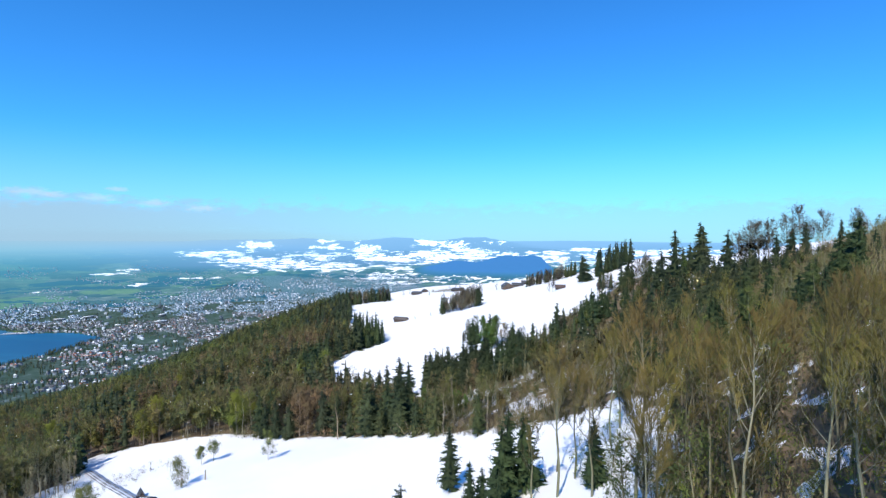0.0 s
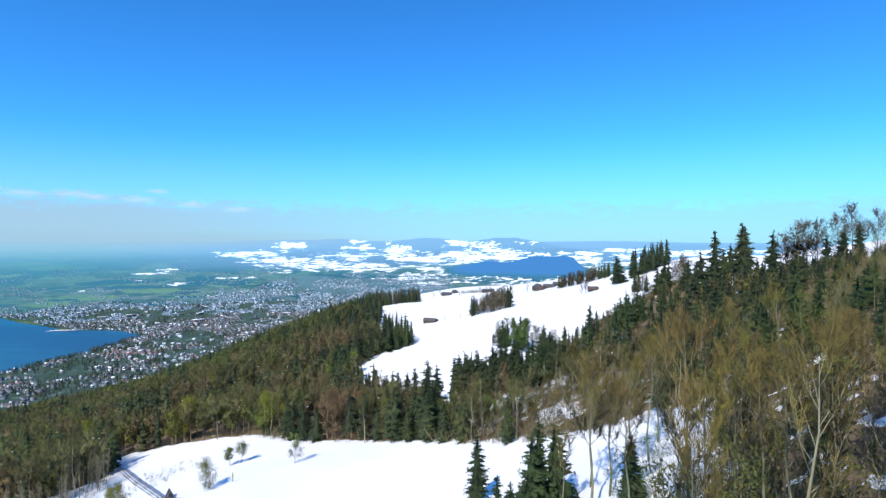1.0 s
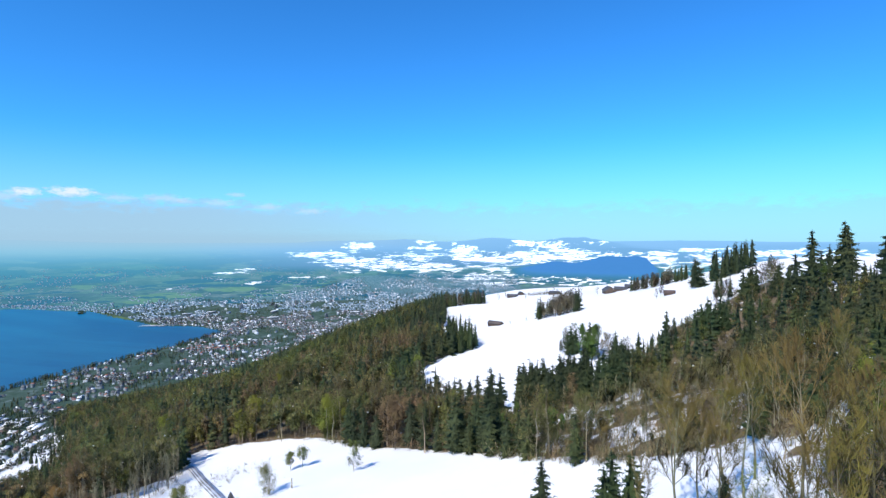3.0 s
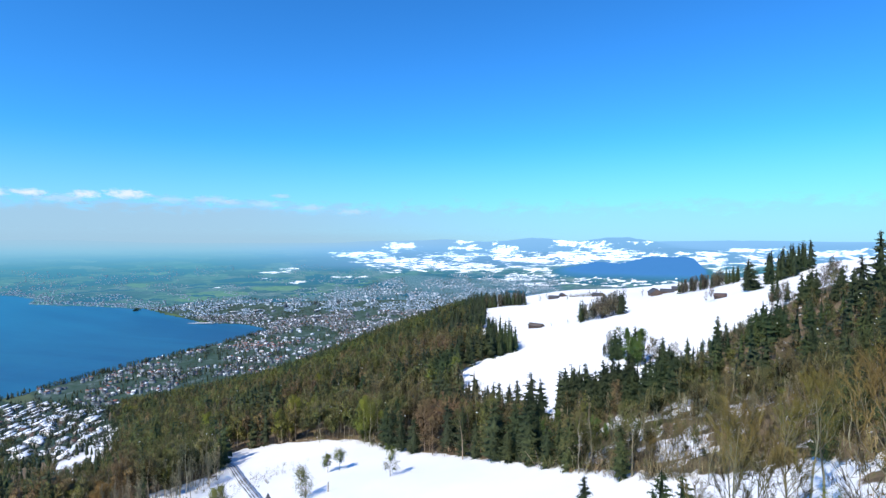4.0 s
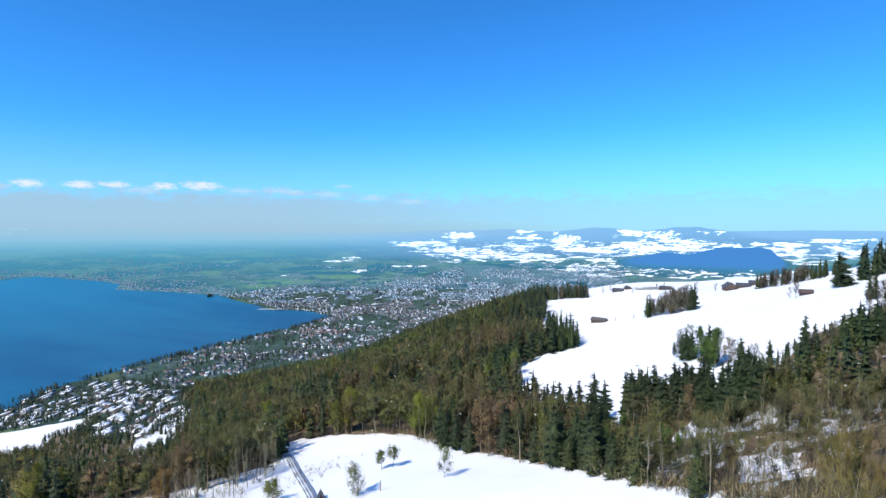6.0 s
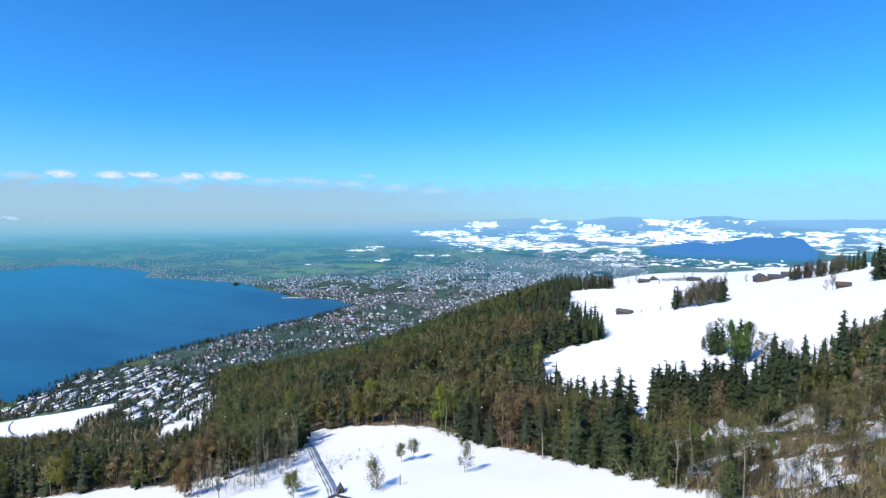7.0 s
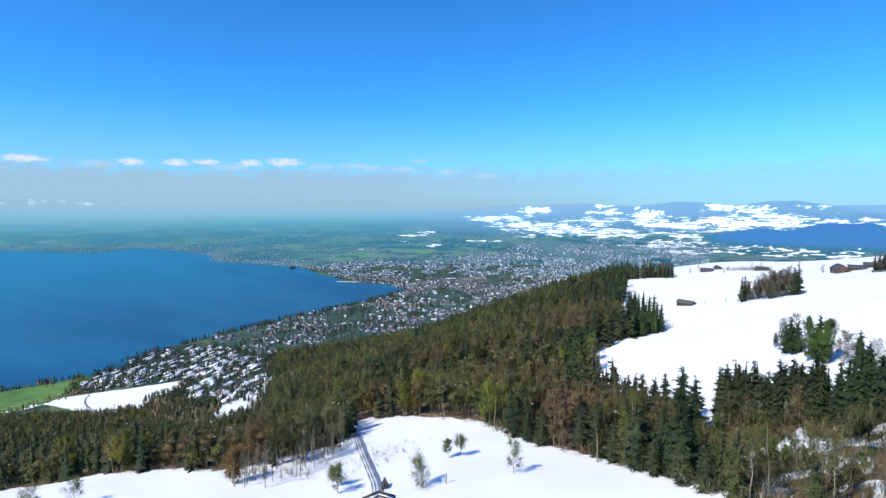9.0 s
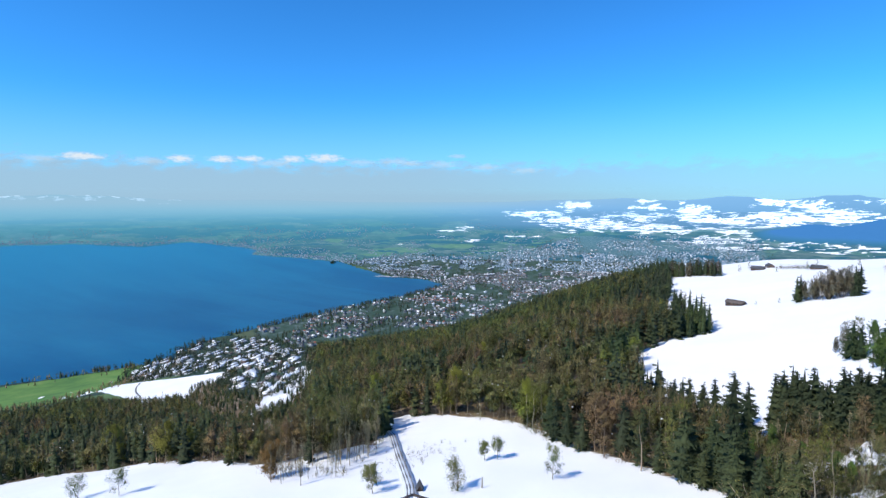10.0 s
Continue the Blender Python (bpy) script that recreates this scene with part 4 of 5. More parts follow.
def copies(shape, x, y, z, turn, size, tint, cone):
    """Many copies of a tree joined: vertices, faces, face materials, tint."""
    (wv, wf), (cv, cf), veil = shape
    v = np.concatenate([wv, cv])
    f = np.concatenate([wf, cf + len(wv)])
    c, s = np.cos(turn)[:, None], np.sin(turn)[:, None]
    sz = size[:, None]
    px = x[:, None] + sz * (v[:, 0] * c - v[:, 1] * s)
    py = y[:, None] + sz * (v[:, 0] * s + v[:, 1] * c)
    pz = z[:, None] + sz * v[:, 2]
    verts = np.stack([px, py, pz], -1).reshape(-1, 3)
    faces = (f[None] + (np.arange(len(x)) * len(v))[:, None, None]).reshape(-1, 3)
    index = np.tile(np.r_[np.zeros(len(wf), int), np.full(veil, 2), np.ones(len(cf) - veil, int)], len(x))
    o = np.concatenate([np.zeros((len(wv), 3)) + (0, 0, 1), outward(cv, cone)])
    out = np.stack([o[:, 0] * c - o[:, 1] * s, o[:, 0] * s + o[:, 1] * c, np.broadcast_to(o[:, 2], px.shape)], -1).reshape(-1, 3)
    return verts, faces, index, np.repeat(tint, len(v)), out


def joined(name, shapes, crown_mat, x, y, size, label, rng, scale=None, sink=0.0):
    if not len(x):
        return None
    which = rng.integers(0, len(shapes), len(x))
    vs, fs, ix, tn, ou, n = [], [], [], [], [], 0
    z = ground(x, y) - sink
    for k, shape in enumerate(shapes):
        m = which == k
        v, f, i, t, o = copies(shape, x[m], y[m], z[m], rng.uniform(0, 6.28, m.sum()), size[m], rng.random(m.sum()), crown_mat is M_NEEDLE)
        vs.append(v), fs.append(f + n), ix.append(i), tn.append(t), ou.append(o)
        n += len(v)
    ob = mesh_object(name, np.concatenate(vs), np.concatenate(fs), [M_BARK, crown_mat, HAZE.get(crown_mat, crown_mat)], np.concatenate(ix))
    at = ob.data.attributes.new("tint", "FLOAT", "POINT")
    at.data.foreach_set("value", np.concatenate(tn).astype(np.float32))
    ob.data.attributes.new("outward", "FLOAT_VECTOR", "POINT").data.foreach_set("vector", np.concatenate(ou).astype(np.float32).ravel())
    return tagged(ob, label, "woodland", kind="stuff")


rng = np.random.default_rng(7)


def plant(kind, x, y, size, turn=None, group=None, label=None, tilt=0.0):
    made = copy_thing(THINGS[kind][int(rng.integers(len(THINGS[kind])))], pose(x, y, height(x, y), tilt, 0, math.degrees(rng.uniform(0, 6.28))) @ Matrix.Diagonal((size, size, size * rng.uniform(0.92, 1.1), 1)))
    return tagged(made, label or "", group=group or "")


# single trees that stand out
for x, y, s in ((-7, 91, 0.86), (2, 150, 0.82), (6, 119, 0.62), (9, 122, 0.5), (14, 127, 0.85), (16, 131, 0.9), (19.5, 130, 0.76), (12, 116, 0.55), (31, 112, 0.55), (33, 117, 0.6)):
    plant("spruce", x, y, s, label="young dark spruce at the edge of the snowy meadow")
for x, y, s in ((33, 92, 1.25), (25, 117, 1.2), (43, 60, 1.0), (38, 84, 1.0), (20, 121, 0.85), (30, 108, 1.0), (47, 76, 0.95), (53, 70, 0.85), (36, 127, 1.0), (28, 132, 0.9), (30, 122, 1.0), (41, 131, 1.05), (46, 140, 1.0)):
    plant("tall_beech", x, y, s, label="tall bare beech with a pale slender trunk")
for x, y, s in ((134, 521, 1.0),):
    lone = copy_thing(THINGS["spruce"][2], pose(x, y, height(x, y), 0, 0, 40) @ Matrix.Diagonal((1.55, 1.55, 1.15, 1)))
    tagged(lone, "lone broad dark spruce standing in the open snow field", group="lone spruces")
for n in range(22):  # spruces on the ridge above the field
    plant("field_spruce", 155 + 2.6 * n + rng.uniform(-2, 2), 545 + 3 * n + rng.uniform(-8, 8), rng.uniform(1.0, 1.25), group="ridge spruces")
for x, y, s in ((143, 334, 1.4), (161, 339, 1.4), (166, 346, 1.4), (163, 368, 0.9), (180, 395, 0.9), (150, 300, 0.5), (170, 300, 0.5), (133.8, 254.7, 1.05), (150.8, 245, 0.6), (156, 241.7, 0.6), (160, 239, 0.7), (172, 234, 0.45), (122, 310, 0.8), (130, 322, 1.2), (136, 345, 0.9), (112, 330, 0.8), (98.9, 135, 0.55), (103, 134, 0.62), (106, 139, 0.5), (95, 138, 0.42)):
    plant("spruce", x, y, s, label="dark spruce on the skyline of the ridge")
for x, y, s in ((140.5, 256.8, 1.6), (144.4, 254.6, 1.65), (147.5, 252.8, 1.7), (150.6, 250.9, 1.55), (156.9, 247, 1.5), (161.2, 244.2, 1.55), (167.7, 239.7, 1.25), (177.1, 232.9, 0.9), (186, 240, 0.8)):
    plant("round_tree", x, y, 0.97 * s)
plant("round_tree", 101, 497, 0.85, label="bare round tree beside the field hut")
for x, y, s in ((123.3, 406.5, 1.15), (118, 409.5, 0.8), (128, 404, 0.7), (145, 409, 1.0), (150, 413, 1.2), (158, 417, 1.2), (88, 364, 0.9), (80, 362, 0.8)):
    plant("round_tree", x, y, s, label="spreading bare tree at the rim of the snow field")
for x, y, s in ((132, 401, 0.8), (135.5, 398.5, 0.8), (137.5, 401, 0.85), (140.6, 403, 0.8), (77.6, 368, 0.95), (81, 364, 0.7), (92, 361, 0.85), (94.5, 357, 0.9), (97.5, 355, 0.95), (100, 359, 0.85), (104.8, 356.5, 0.9), (107, 352, 0.7), (83, 254.5, 0.85), (86, 257, 0.8), (72, 286, 0.62), (89, 262, 0.7)):
    plant("spruce", x, y, s, label="tall dark spruce at the rim of the snow field")
plant("full_tree", 188, 505, 0.72, label="bare reddish-brown tree on the ridge")
for n in range(44):  # spruces and bare trees under the crest
    low_side = n < 22
    x, y = (rng.uniform(122, 166), rng.uniform(345, 430)) if low_side else (rng.uniform(96, 150), rng.uniform(168, 262))
    plant(("spruce", "budding_tree", "spruce", "budding_tree", "green_tree")[n % 5], x, y, rng.uniform(0.42, 0.75) if low_side else rng.uniform(0.26, 0.46), group="crest trees")
for n in range(20):  # windbreak across the field: slim spruces at its ends, bare trees between
    k = n / 19
    kind = "field_spruce" if n < 2 or n > 16 else "full_tree"
    plant(kind, -0.5 + 40 * k + rng.uniform(-1, 1), 580 - 12 * k + rng.uniform(-4, 4), rng.uniform(0.95, 1.1) if kind == "field_spruce" else rng.uniform(0.7, 0.88) if n < 7 else rng.uniform(0.95, 1.12) - 0.02 * abs(n - 12), group="windbreak trees")
for n in range(46):  # dark rows below the field, with a gap between them
    k = n / 35 if n < 36 else (n - 36) / 9
    x, y = (-9 + 33 * k, 303 - 16 * k) if n < 36 else (29 + 13 * k, 279 + 3 * k)
    plant("spruce", x + rng.uniform(-1.5, 1.5), y + rng.uniform(-5, 5), rng.uniform(0.8, 1.08), group="spruce row")
for n in range(16):
    plant("field_spruce", -74 + 1.1 * n + rng.uniform(-3, 3), 484 + 1.2 * n + rng.uniform(-6, 6), rng.uniform(0.6, 0.95), group="field edge trees")
for x, y, s in ((-18, 287, 1.1), (-24, 302, 1.15), (-31, 301, 1.0), (-36, 308, 0.9), (-23, 278, 1.0), (-43, 318, 0.9), (-50, 322, 0.8), (-58, 330, 0.85)):
    plant("spruce", x, y, s, label="tall dark spruce at the corner of the wood")
for n in range(40):  # strip of trees behind the hut
    k = n / 39
    plant("field_spruce" if n % 3 == 0 or k > 0.7 else "full_tree", 100 + 62 * k + rng.uniform(-2, 2), 640 - 8 * k + rng.uniform(-6, 6), rng.uniform(0.5, 0.78), group="field strip trees")
for n in range(52):  # trees along the far edge of the field
    k = n / 51
    plant("field_spruce" if n % 3 else "full_tree", -152 + 72 * k + rng.uniform(-3, 3), 860 - 60 * k + rng.uniform(-7, 7), rng.uniform(0.7, 1.0), group="field edge trees")
for x, y, s in ((40, 690, 0.4), (50, 700, 0.35), (70, 705, 0.4), (112, 712, 0.45), (10, 800, 0.4), (-20, 790, 0.35), (-60, 822, 0.4), (-50, 835, 0.45), (20, 820, 0.4), (60, 830, 0.4), (98, 500, 0.38), (-13, 583, 0.2), (-30, 585, 0.16)):
    plant("field_tree", x, y, s, label="small bare tree near the farm buildings")
GROVE = "grove trees"
for kind, x, y, s in (("full_tree", 16, 412, 0.42), ("full_tree", 19, 402, 0.8), ("spruce", 22, 397, 0.9), ("spruce", 25, 394, 0.75), ("field_tree", 24, 402, 0.85), ("field_tree", 41, 362, 0.75), ("round_tree", 43, 358, 1.1), ("field_tree", 37, 372, 0.95),
                      ("spruce", 46, 356, 0.78), ("spruce", 49, 352, 0.62), ("full_tree", 47, 362, 0.55), ("spruce", 59.5, 357.7, 0.6), ("spruce", 33, 378, 0.9), ("round_tree", 52, 356, 0.9), ("full_tree", 55, 352, 0.4)):
    plant(kind, x, y, s, group=GROVE)
for n in range(9):
    plant("low_bush", 46 + 1.6 * n, 353 - 0.7 * n + rng.uniform(-2, 2), rng.uniform(0.5, 0.85), group=GROVE, label="low budding bush at the edge of the grove")
for x, y, s in ((-111, 290, 1.0), (-168, 319, 1.0), (-296, 215, 1.1), (-164, 330, 0.9), (-285, 222, 0.8), (-102, 296, 0.7), (-240, 330, 0.9), (-205, 420, 0.9), (-90, 420, 0.8), (-383, 229, 1.15), (-394, 236, 1.1), (-350, 218, 0.7)):
    plant("yellow_tree", x, y, s * 1.1)
for x, y, s in ((-172, 306, 0.95), (-111.3, 295, 0.95), (-166, 308, 0.75)):
    plant("yellow_tree", x, y, s)
plant("amber_tree", -188, 200, 1.2)
plant("amber_tree", -206, 219, 0.8)

for x, y, s in ((28.5, 377, 1.0), (35, 366, 1.1), (31, 371, 0.9)):
    plant("green_tree", x, y, s)

# woods on the slopes
CREST_SIGHT = ((11.4, 16.4, 21.0, 27.0, 32.4, 37.9), (-7.6, -5.3, -3.8, -1.7, -0.5, 0.8))
BEECH_SIGHT = ((7.4, 11.7, 17.8, 24.1, 29.8, 33.9, 37.9), (-14.6, -13.8, -13.3, -9.8, -6.9, -4.7, -3.2))
FIELD_SIGHT = ((-11.0, -7.9, -5.8, -3.9, -2.4, -1.5, -1.1), (-15.1, -17.0, -17.7, -18.6, -19.9, -19.4, -15.8))
WEST_SIGHT = ((-65.7, -62.6, -59.6, -55.8, -50.9, -49.1, -47.3, -46.1), (-17.1, -17.7, -17.7, -20.2, -21.6, -20.6, -19.0, -14.8))  # bearing and fall of tree-top sight lines from the camera, in degrees
SCRUB = [(-12, 297), (-26, 262), (-10, 230), (24, 190), (60, 175), (95, 210), (75, 265), (48, 288)]
gx, gy = np.meshgrid(np.arange(-950, 260, 5.4), np.arange(46, 1000, 5.4))
gx, gy = (gx + rng.uniform(-2.5, 2.5, gx.shape)).ravel(), (gy + rng.uniform(-2.5, 2.5, gy.shape)).ravel()
bear, dist = np.degrees(np.arctan2(gx, gy)), np.hypot(gx, gy - 25)
open_land = np.maximum.reduce([within(p, gx, gy) for p in (ORCHARD, BARN_FIELD, WEST_SNOW, WEST_STRIP, SUBURB, GREEN)])
low = ground(gx, gy) < -318
keep = (open_land < -1.0) & ~low & (bear > -74) & (bear < 43) & (dist > 42) & ((gx > 22) | (gy > 150))
keep &= ~((gx > -200) & (gx < -140) & (gy > 200) & (gy < 258) & (open_land > -14))  # the strip beside the track is planted below
keep &= rng.random(len(gx)) < np.where(dist < 340, np.where((dist > 170) & (gx < 0), 0.74, 0.58), np.where(dist < 560, 0.45, 0.33)) - 0.16 * (gx > 0) * (gy < 135)
gx, gy, bear, dist, open_land = (v[keep] for v in (gx, gy, bear, dist, open_land))
scrub, upper = within(SCRUB, gx, gy) > 0, (gx > 62) & (gy > 165)
mixed = fbm(gx / 60, gy / 60, 41, 3)
share = 0.04 + 1.3 * (mixed - 0.5).clip(0, 1)
share = share + 0.2 * ((gx > 50) & (gy > 112)) + 0.1 * ((gx > 80) & (gy > 190)) + 0.12 * ((gx < -120) & (gy > 560)) + 0.05 * ((gx < -230) & (gy < 380)) + 0.12 * (gx < -500)
share = share + 0.5 * (within(BARN_FIELD, gx, gy) > -22) * (gx < -25) + 0.25 * ((within(ORCHARD, gx, gy) > -14) & (gx > -110))
share = np.where((gx < -190) & (within(ORCHARD, gx, gy) > -70), share + 0.2, share) + 0.06 * ((gx < -330) & (gy < 520))
share = np.where((gx > -265) & (gx < -150) & (gy > 200) & (gy < 300), 0.03, share)
share = np.where(scrub | ((gx > 15) & (gy < 185) & (gx < 50)), 0.03, share)
buds = 0.15 + 0.8 * (fbm(gx / 40, gy / 40, 43, 2) - 0.5).clip(0, 1) 
share = share + 0.3 * ((gx > -420) & (gy > 600)) + 0.25 * ((gx < -40) & (gy > 420) & (within(BARN_FIELD, gx, gy) > -45))
share = share + 0.08 * ((gx < -230) & (gy > 330) & (gy < 700)) + 0.14 * ((gx < -230) & (gy < 340))
buds = buds + 0.24 * ((gx < -150) & (gy > 300))
buds = buds + 0.2 * ((gx > 40) & (gy > 100))
roll = rng.random(len(gx))
kinds = np.where(roll < share, "spruce", np.where(roll < share + buds, "budding_tree", "beech"))
kinds = np.where((within(BARN_FIELD, gx, gy) > -13) & (gx > -75) & (gy > 250) & (kinds != "spruce"), "spruce", kinds)
sizes = rng.uniform(0.78, 1.16, len(gx)) * np.where(kinds == "spruce", rng.uniform(0.7, 1.0, len(gx)) * np.where(dist > 300, 1.12, 1.0), 1.0)
sizes = sizes * np.where(upper, np.where(kinds == "spruce", 0.85, 0.55), 1.0) * np.where(scrub & ~upper, np.where(gx > 50, 0.5, 0.36), 1.0)
# heights on the bank capped to the tree line the camera sees
crest = np.tan(np.radians(np.interp(bear, (4, 8, 11, 14.4, 18, 22, 26, 31, 39), (-10.3, -9.8, -8.6, -6.2, -4.3, -2.8, -1.7, -0.8, 1.2))))
room = (crest * dist - ground(gx, gy)) / 25
bank = (gx > 30) & (dist > 70)
sizes = np.where(bank, np.minimum(sizes, room * rng.uniform(0.8, 1.06, len(gx))), sizes)
# bare beeches below, spruces and budding trees above, split and sized for camera view
near_bear, near_far = np.degrees(np.arctan2(gx - 0.5, gy - 2.8)), np.hypot(gx - 0.5, gy - 2.8)
near_bank = (gx > 18) & (gy < 182) & (near_far < 215)
below = (np.tan(np.radians(np.interp(near_bear, *BEECH_SIGHT))) * near_far + 0.2 - ground(gx, gy)) / 26
above = (np.tan(np.radians(np.interp(near_bear, *CREST_SIGHT))) * near_far + 0.2 - ground(gx, gy)) / 24
green_bank = near_bank & (below < 0.42) & (near_bear > 10)
pick = rng.random(len(gx))
kinds = np.where(green_bank, np.where(pick < 0.52, "spruce", np.where(pick < 0.86, "budding_tree", "beech")), np.where(near_bank & (kinds == "spruce"), "beech", kinds))
sizes = np.where(green_bank, np.minimum(rng.uniform(0.4, 0.75, len(gx)), np.maximum(above, 0.36 * (near_bear > 30)) * rng.uniform(0.58, 0.9, len(gx))), np.where(near_bank, np.minimum(sizes, np.maximum(below, 0.3) * rng.uniform(0.85, 1.05, len(gx))), sizes))
# trees capped so the camera sees the western suburb over them
wx, wy = gx + 7.1, gy - 54.3
west_bear, west_far = np.degrees(np.arctan2(wx, wy)), np.hypot(wx, wy)
dip = np.tan(np.radians(np.interp(west_bear, WEST_SIGHT[0], WEST_SIGHT[1])))
room = (dip * west_far + 5.4 - ground(gx, gy)) / 25
below = (west_bear > WEST_SIGHT[0][0]) & (west_bear < WEST_SIGHT[0][-1]) & (west_far > 150)
sizes = np.where(below, np.minimum(sizes, np.maximum(room, 0.5) * rng.uniform(0.8, 1.1, len(gx))), sizes)
# trees kept low so the camera sees the corner of the upper field
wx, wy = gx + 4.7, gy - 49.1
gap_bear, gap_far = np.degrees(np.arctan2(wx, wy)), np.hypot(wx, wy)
dip = np.tan(np.radians(np.interp(gap_bear, FIELD_SIGHT[0], FIELD_SIGHT[1])))
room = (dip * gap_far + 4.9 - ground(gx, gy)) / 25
below = (gap_bear > FIELD_SIGHT[0][0]) & (gap_bear < FIELD_SIGHT[0][-1]) & (gap_far > 120) & (gap_far < 330)
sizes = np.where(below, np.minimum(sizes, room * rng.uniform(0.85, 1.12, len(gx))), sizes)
kinds = np.where((gx > 60) & (gy > 150) & (sizes < 0.42) & (kinds == "spruce") & (rng.random(len(gx)) < 0.3), "budding_tree", kinds)
# trees that the sight lines shrink too far are left out
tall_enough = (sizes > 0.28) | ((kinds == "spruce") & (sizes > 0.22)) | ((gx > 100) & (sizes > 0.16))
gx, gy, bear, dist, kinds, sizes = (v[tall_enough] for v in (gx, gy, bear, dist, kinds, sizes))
near = (dist < 285) & (bear > -68) & (gx > -330)
LABELS = {"spruce": "dark green spruces growing through the woods on the slope", "beech": "bare brown woods covering the slope", "budding_tree": "yellow-green budding trees scattered in the bare woods"}
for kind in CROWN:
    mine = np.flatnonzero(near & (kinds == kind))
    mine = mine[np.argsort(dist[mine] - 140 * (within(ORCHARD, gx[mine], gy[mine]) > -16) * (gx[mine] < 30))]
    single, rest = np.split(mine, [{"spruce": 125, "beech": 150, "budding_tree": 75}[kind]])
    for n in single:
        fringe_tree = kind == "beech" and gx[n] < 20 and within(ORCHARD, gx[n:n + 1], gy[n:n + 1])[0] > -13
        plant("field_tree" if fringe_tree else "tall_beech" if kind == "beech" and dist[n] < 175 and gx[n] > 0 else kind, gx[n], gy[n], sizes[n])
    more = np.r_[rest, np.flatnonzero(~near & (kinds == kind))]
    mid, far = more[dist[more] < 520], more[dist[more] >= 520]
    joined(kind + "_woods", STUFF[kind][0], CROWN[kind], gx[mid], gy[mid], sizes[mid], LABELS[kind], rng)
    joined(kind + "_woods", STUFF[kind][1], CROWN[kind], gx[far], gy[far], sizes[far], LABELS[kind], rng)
for n in range(74):  # bare trees with pale stems at the tip of the wood beside the track
    y = rng.uniform(194, 272)
    x = -158 - 0.5 * max(y - 226, 0) - 0.5 * max(206 - y, 0) - rng.uniform(0, 32)
    if y < 206 or within(ORCHARD, np.array([x]), np.array([y]))[0] < -1:
        plant("pale_tree", x, y, rng.uniform(0.6, 0.95), group="track side trees")
for n in range(96):  # budding bushes on the near slope
    plant("low_bush", rng.uniform(28, 80), rng.uniform(44, 135), rng.uniform(0.6, 1.15))
for n in range(110):  # thin bare trees on the scrubby bank
    x, y = rng.uniform(-15, 85), rng.uniform(180, 290)
    if within(SCRUB, np.array([x]), np.array([y]))[0] > 2:
        plant(("beech", "pale_tree", "field_tree", "pale_tree")[n % 4], x, y, rng.uniform(0.42, 0.7), label="thin bare tree with a pale stem on the scrubby bank")
for n in range(30):  # young green growth under the spruce rows
    plant(("budding_tree", "green_tree", "low_bush")[n % 3], rng.uniform(-18, 14), rng.uniform(232, 292), rng.uniform(0.28, 0.5) * (2.2 if n % 3 == 2 else 1), group="slope bushes")
# undergrowth along the edges and under the near trees
ux = np.r_[rng.uniform(-420, 200, 7500), rng.uniform(-20, 125, 4200), rng.uniform(20, 90, 1500), rng.uniform(60, 150, 3500)]
uy = np.r_[rng.uniform(55, 460, 7500), rng.uniform(170, 330, 4200), rng.uniform(28, 110, 1500), rng.uniform(90, 200, 3500)]
edge = np.maximum(within(ORCHARD, ux, uy), within(BARN_FIELD, ux, uy))
ok = (edge < -0.5) & ((edge > -40) | ((ux > 15) & (uy < 290))) & (np.degrees(np.arctan2(ux, uy)) < 43) & ((ux > 22) | (uy > 150)) & (rng.random(len(ux)) < np.where((edge > -9) | ((ux > 70) & (uy < 200)) | (within(SCRUB, ux, uy) > -8), 1.0, 0.35))
ux, uy, edge = ux[ok], uy[ok], edge[ok]
joined("undergrowth", BUSH, M_SHRUB, ux, uy, rng.uniform(0.4, 1.15, len(ux)) * np.where((edge > -12) & (within(SCRUB, ux, uy) < 0), 1.6, 1.0), "brown and olive undergrowth along the edge of the woods", rng)
mine = np.flatnonzero((dist < 560) & (dist > 90) & (sizes > 0.5))
mine = mine[rng.random(len(mine)) < np.where(gx[mine] > 20, 0.09, 0.035)][:170]
heap = Heap()
for n in mine:
    for _ in range(int(rng.integers(1, 3))):
        at = np.array((gx[n] + rng.normal() * 1.5, gy[n] + rng.normal() * 1.5, height(gx[n], gy[n]) + 24 * sizes[n] * rng.uniform(0.6, 0.88)))
        twig_mass(heap, at, rng.uniform(0.25, 0.55), rng.uniform(0.15, 0.35), rng)
v, f = heap.arrays()
tagged(mesh_object("snow_clumps", v, f, [M_SNOWCAP]), "small clumps of snow caught in the treetops", "snow", kind="stuff")
for kind in THINGS:  # the patterns stand among the others
    for n, ob in enumerate(THINGS[kind]):
        x, y = 66 + 6 * n + (4 if kind == "spruce" else 0), 135 + 14 * n + (9 if "beech" in kind else 0) + (5 if "round" in kind else 0)
        ob.matrix_world = pose(x, y, height(x, y)) @ Matrix.Diagonal((0.6, 0.6, 0.6, 1))


# ---- houses and small things ----
def box(x0, y0, z0, x1, y1, z1):
    v = [(x, y, z) for z in (z0, z1) for x, y in ((x0, y0), (x1, y0), (x1, y1), (x0, y1))]
    return v, [(0, 3, 2, 1), (4, 5, 6, 7), (0, 1, 5, 4), (1, 2, 6, 5), (2, 3, 7, 6), (3, 0, 4, 7)]


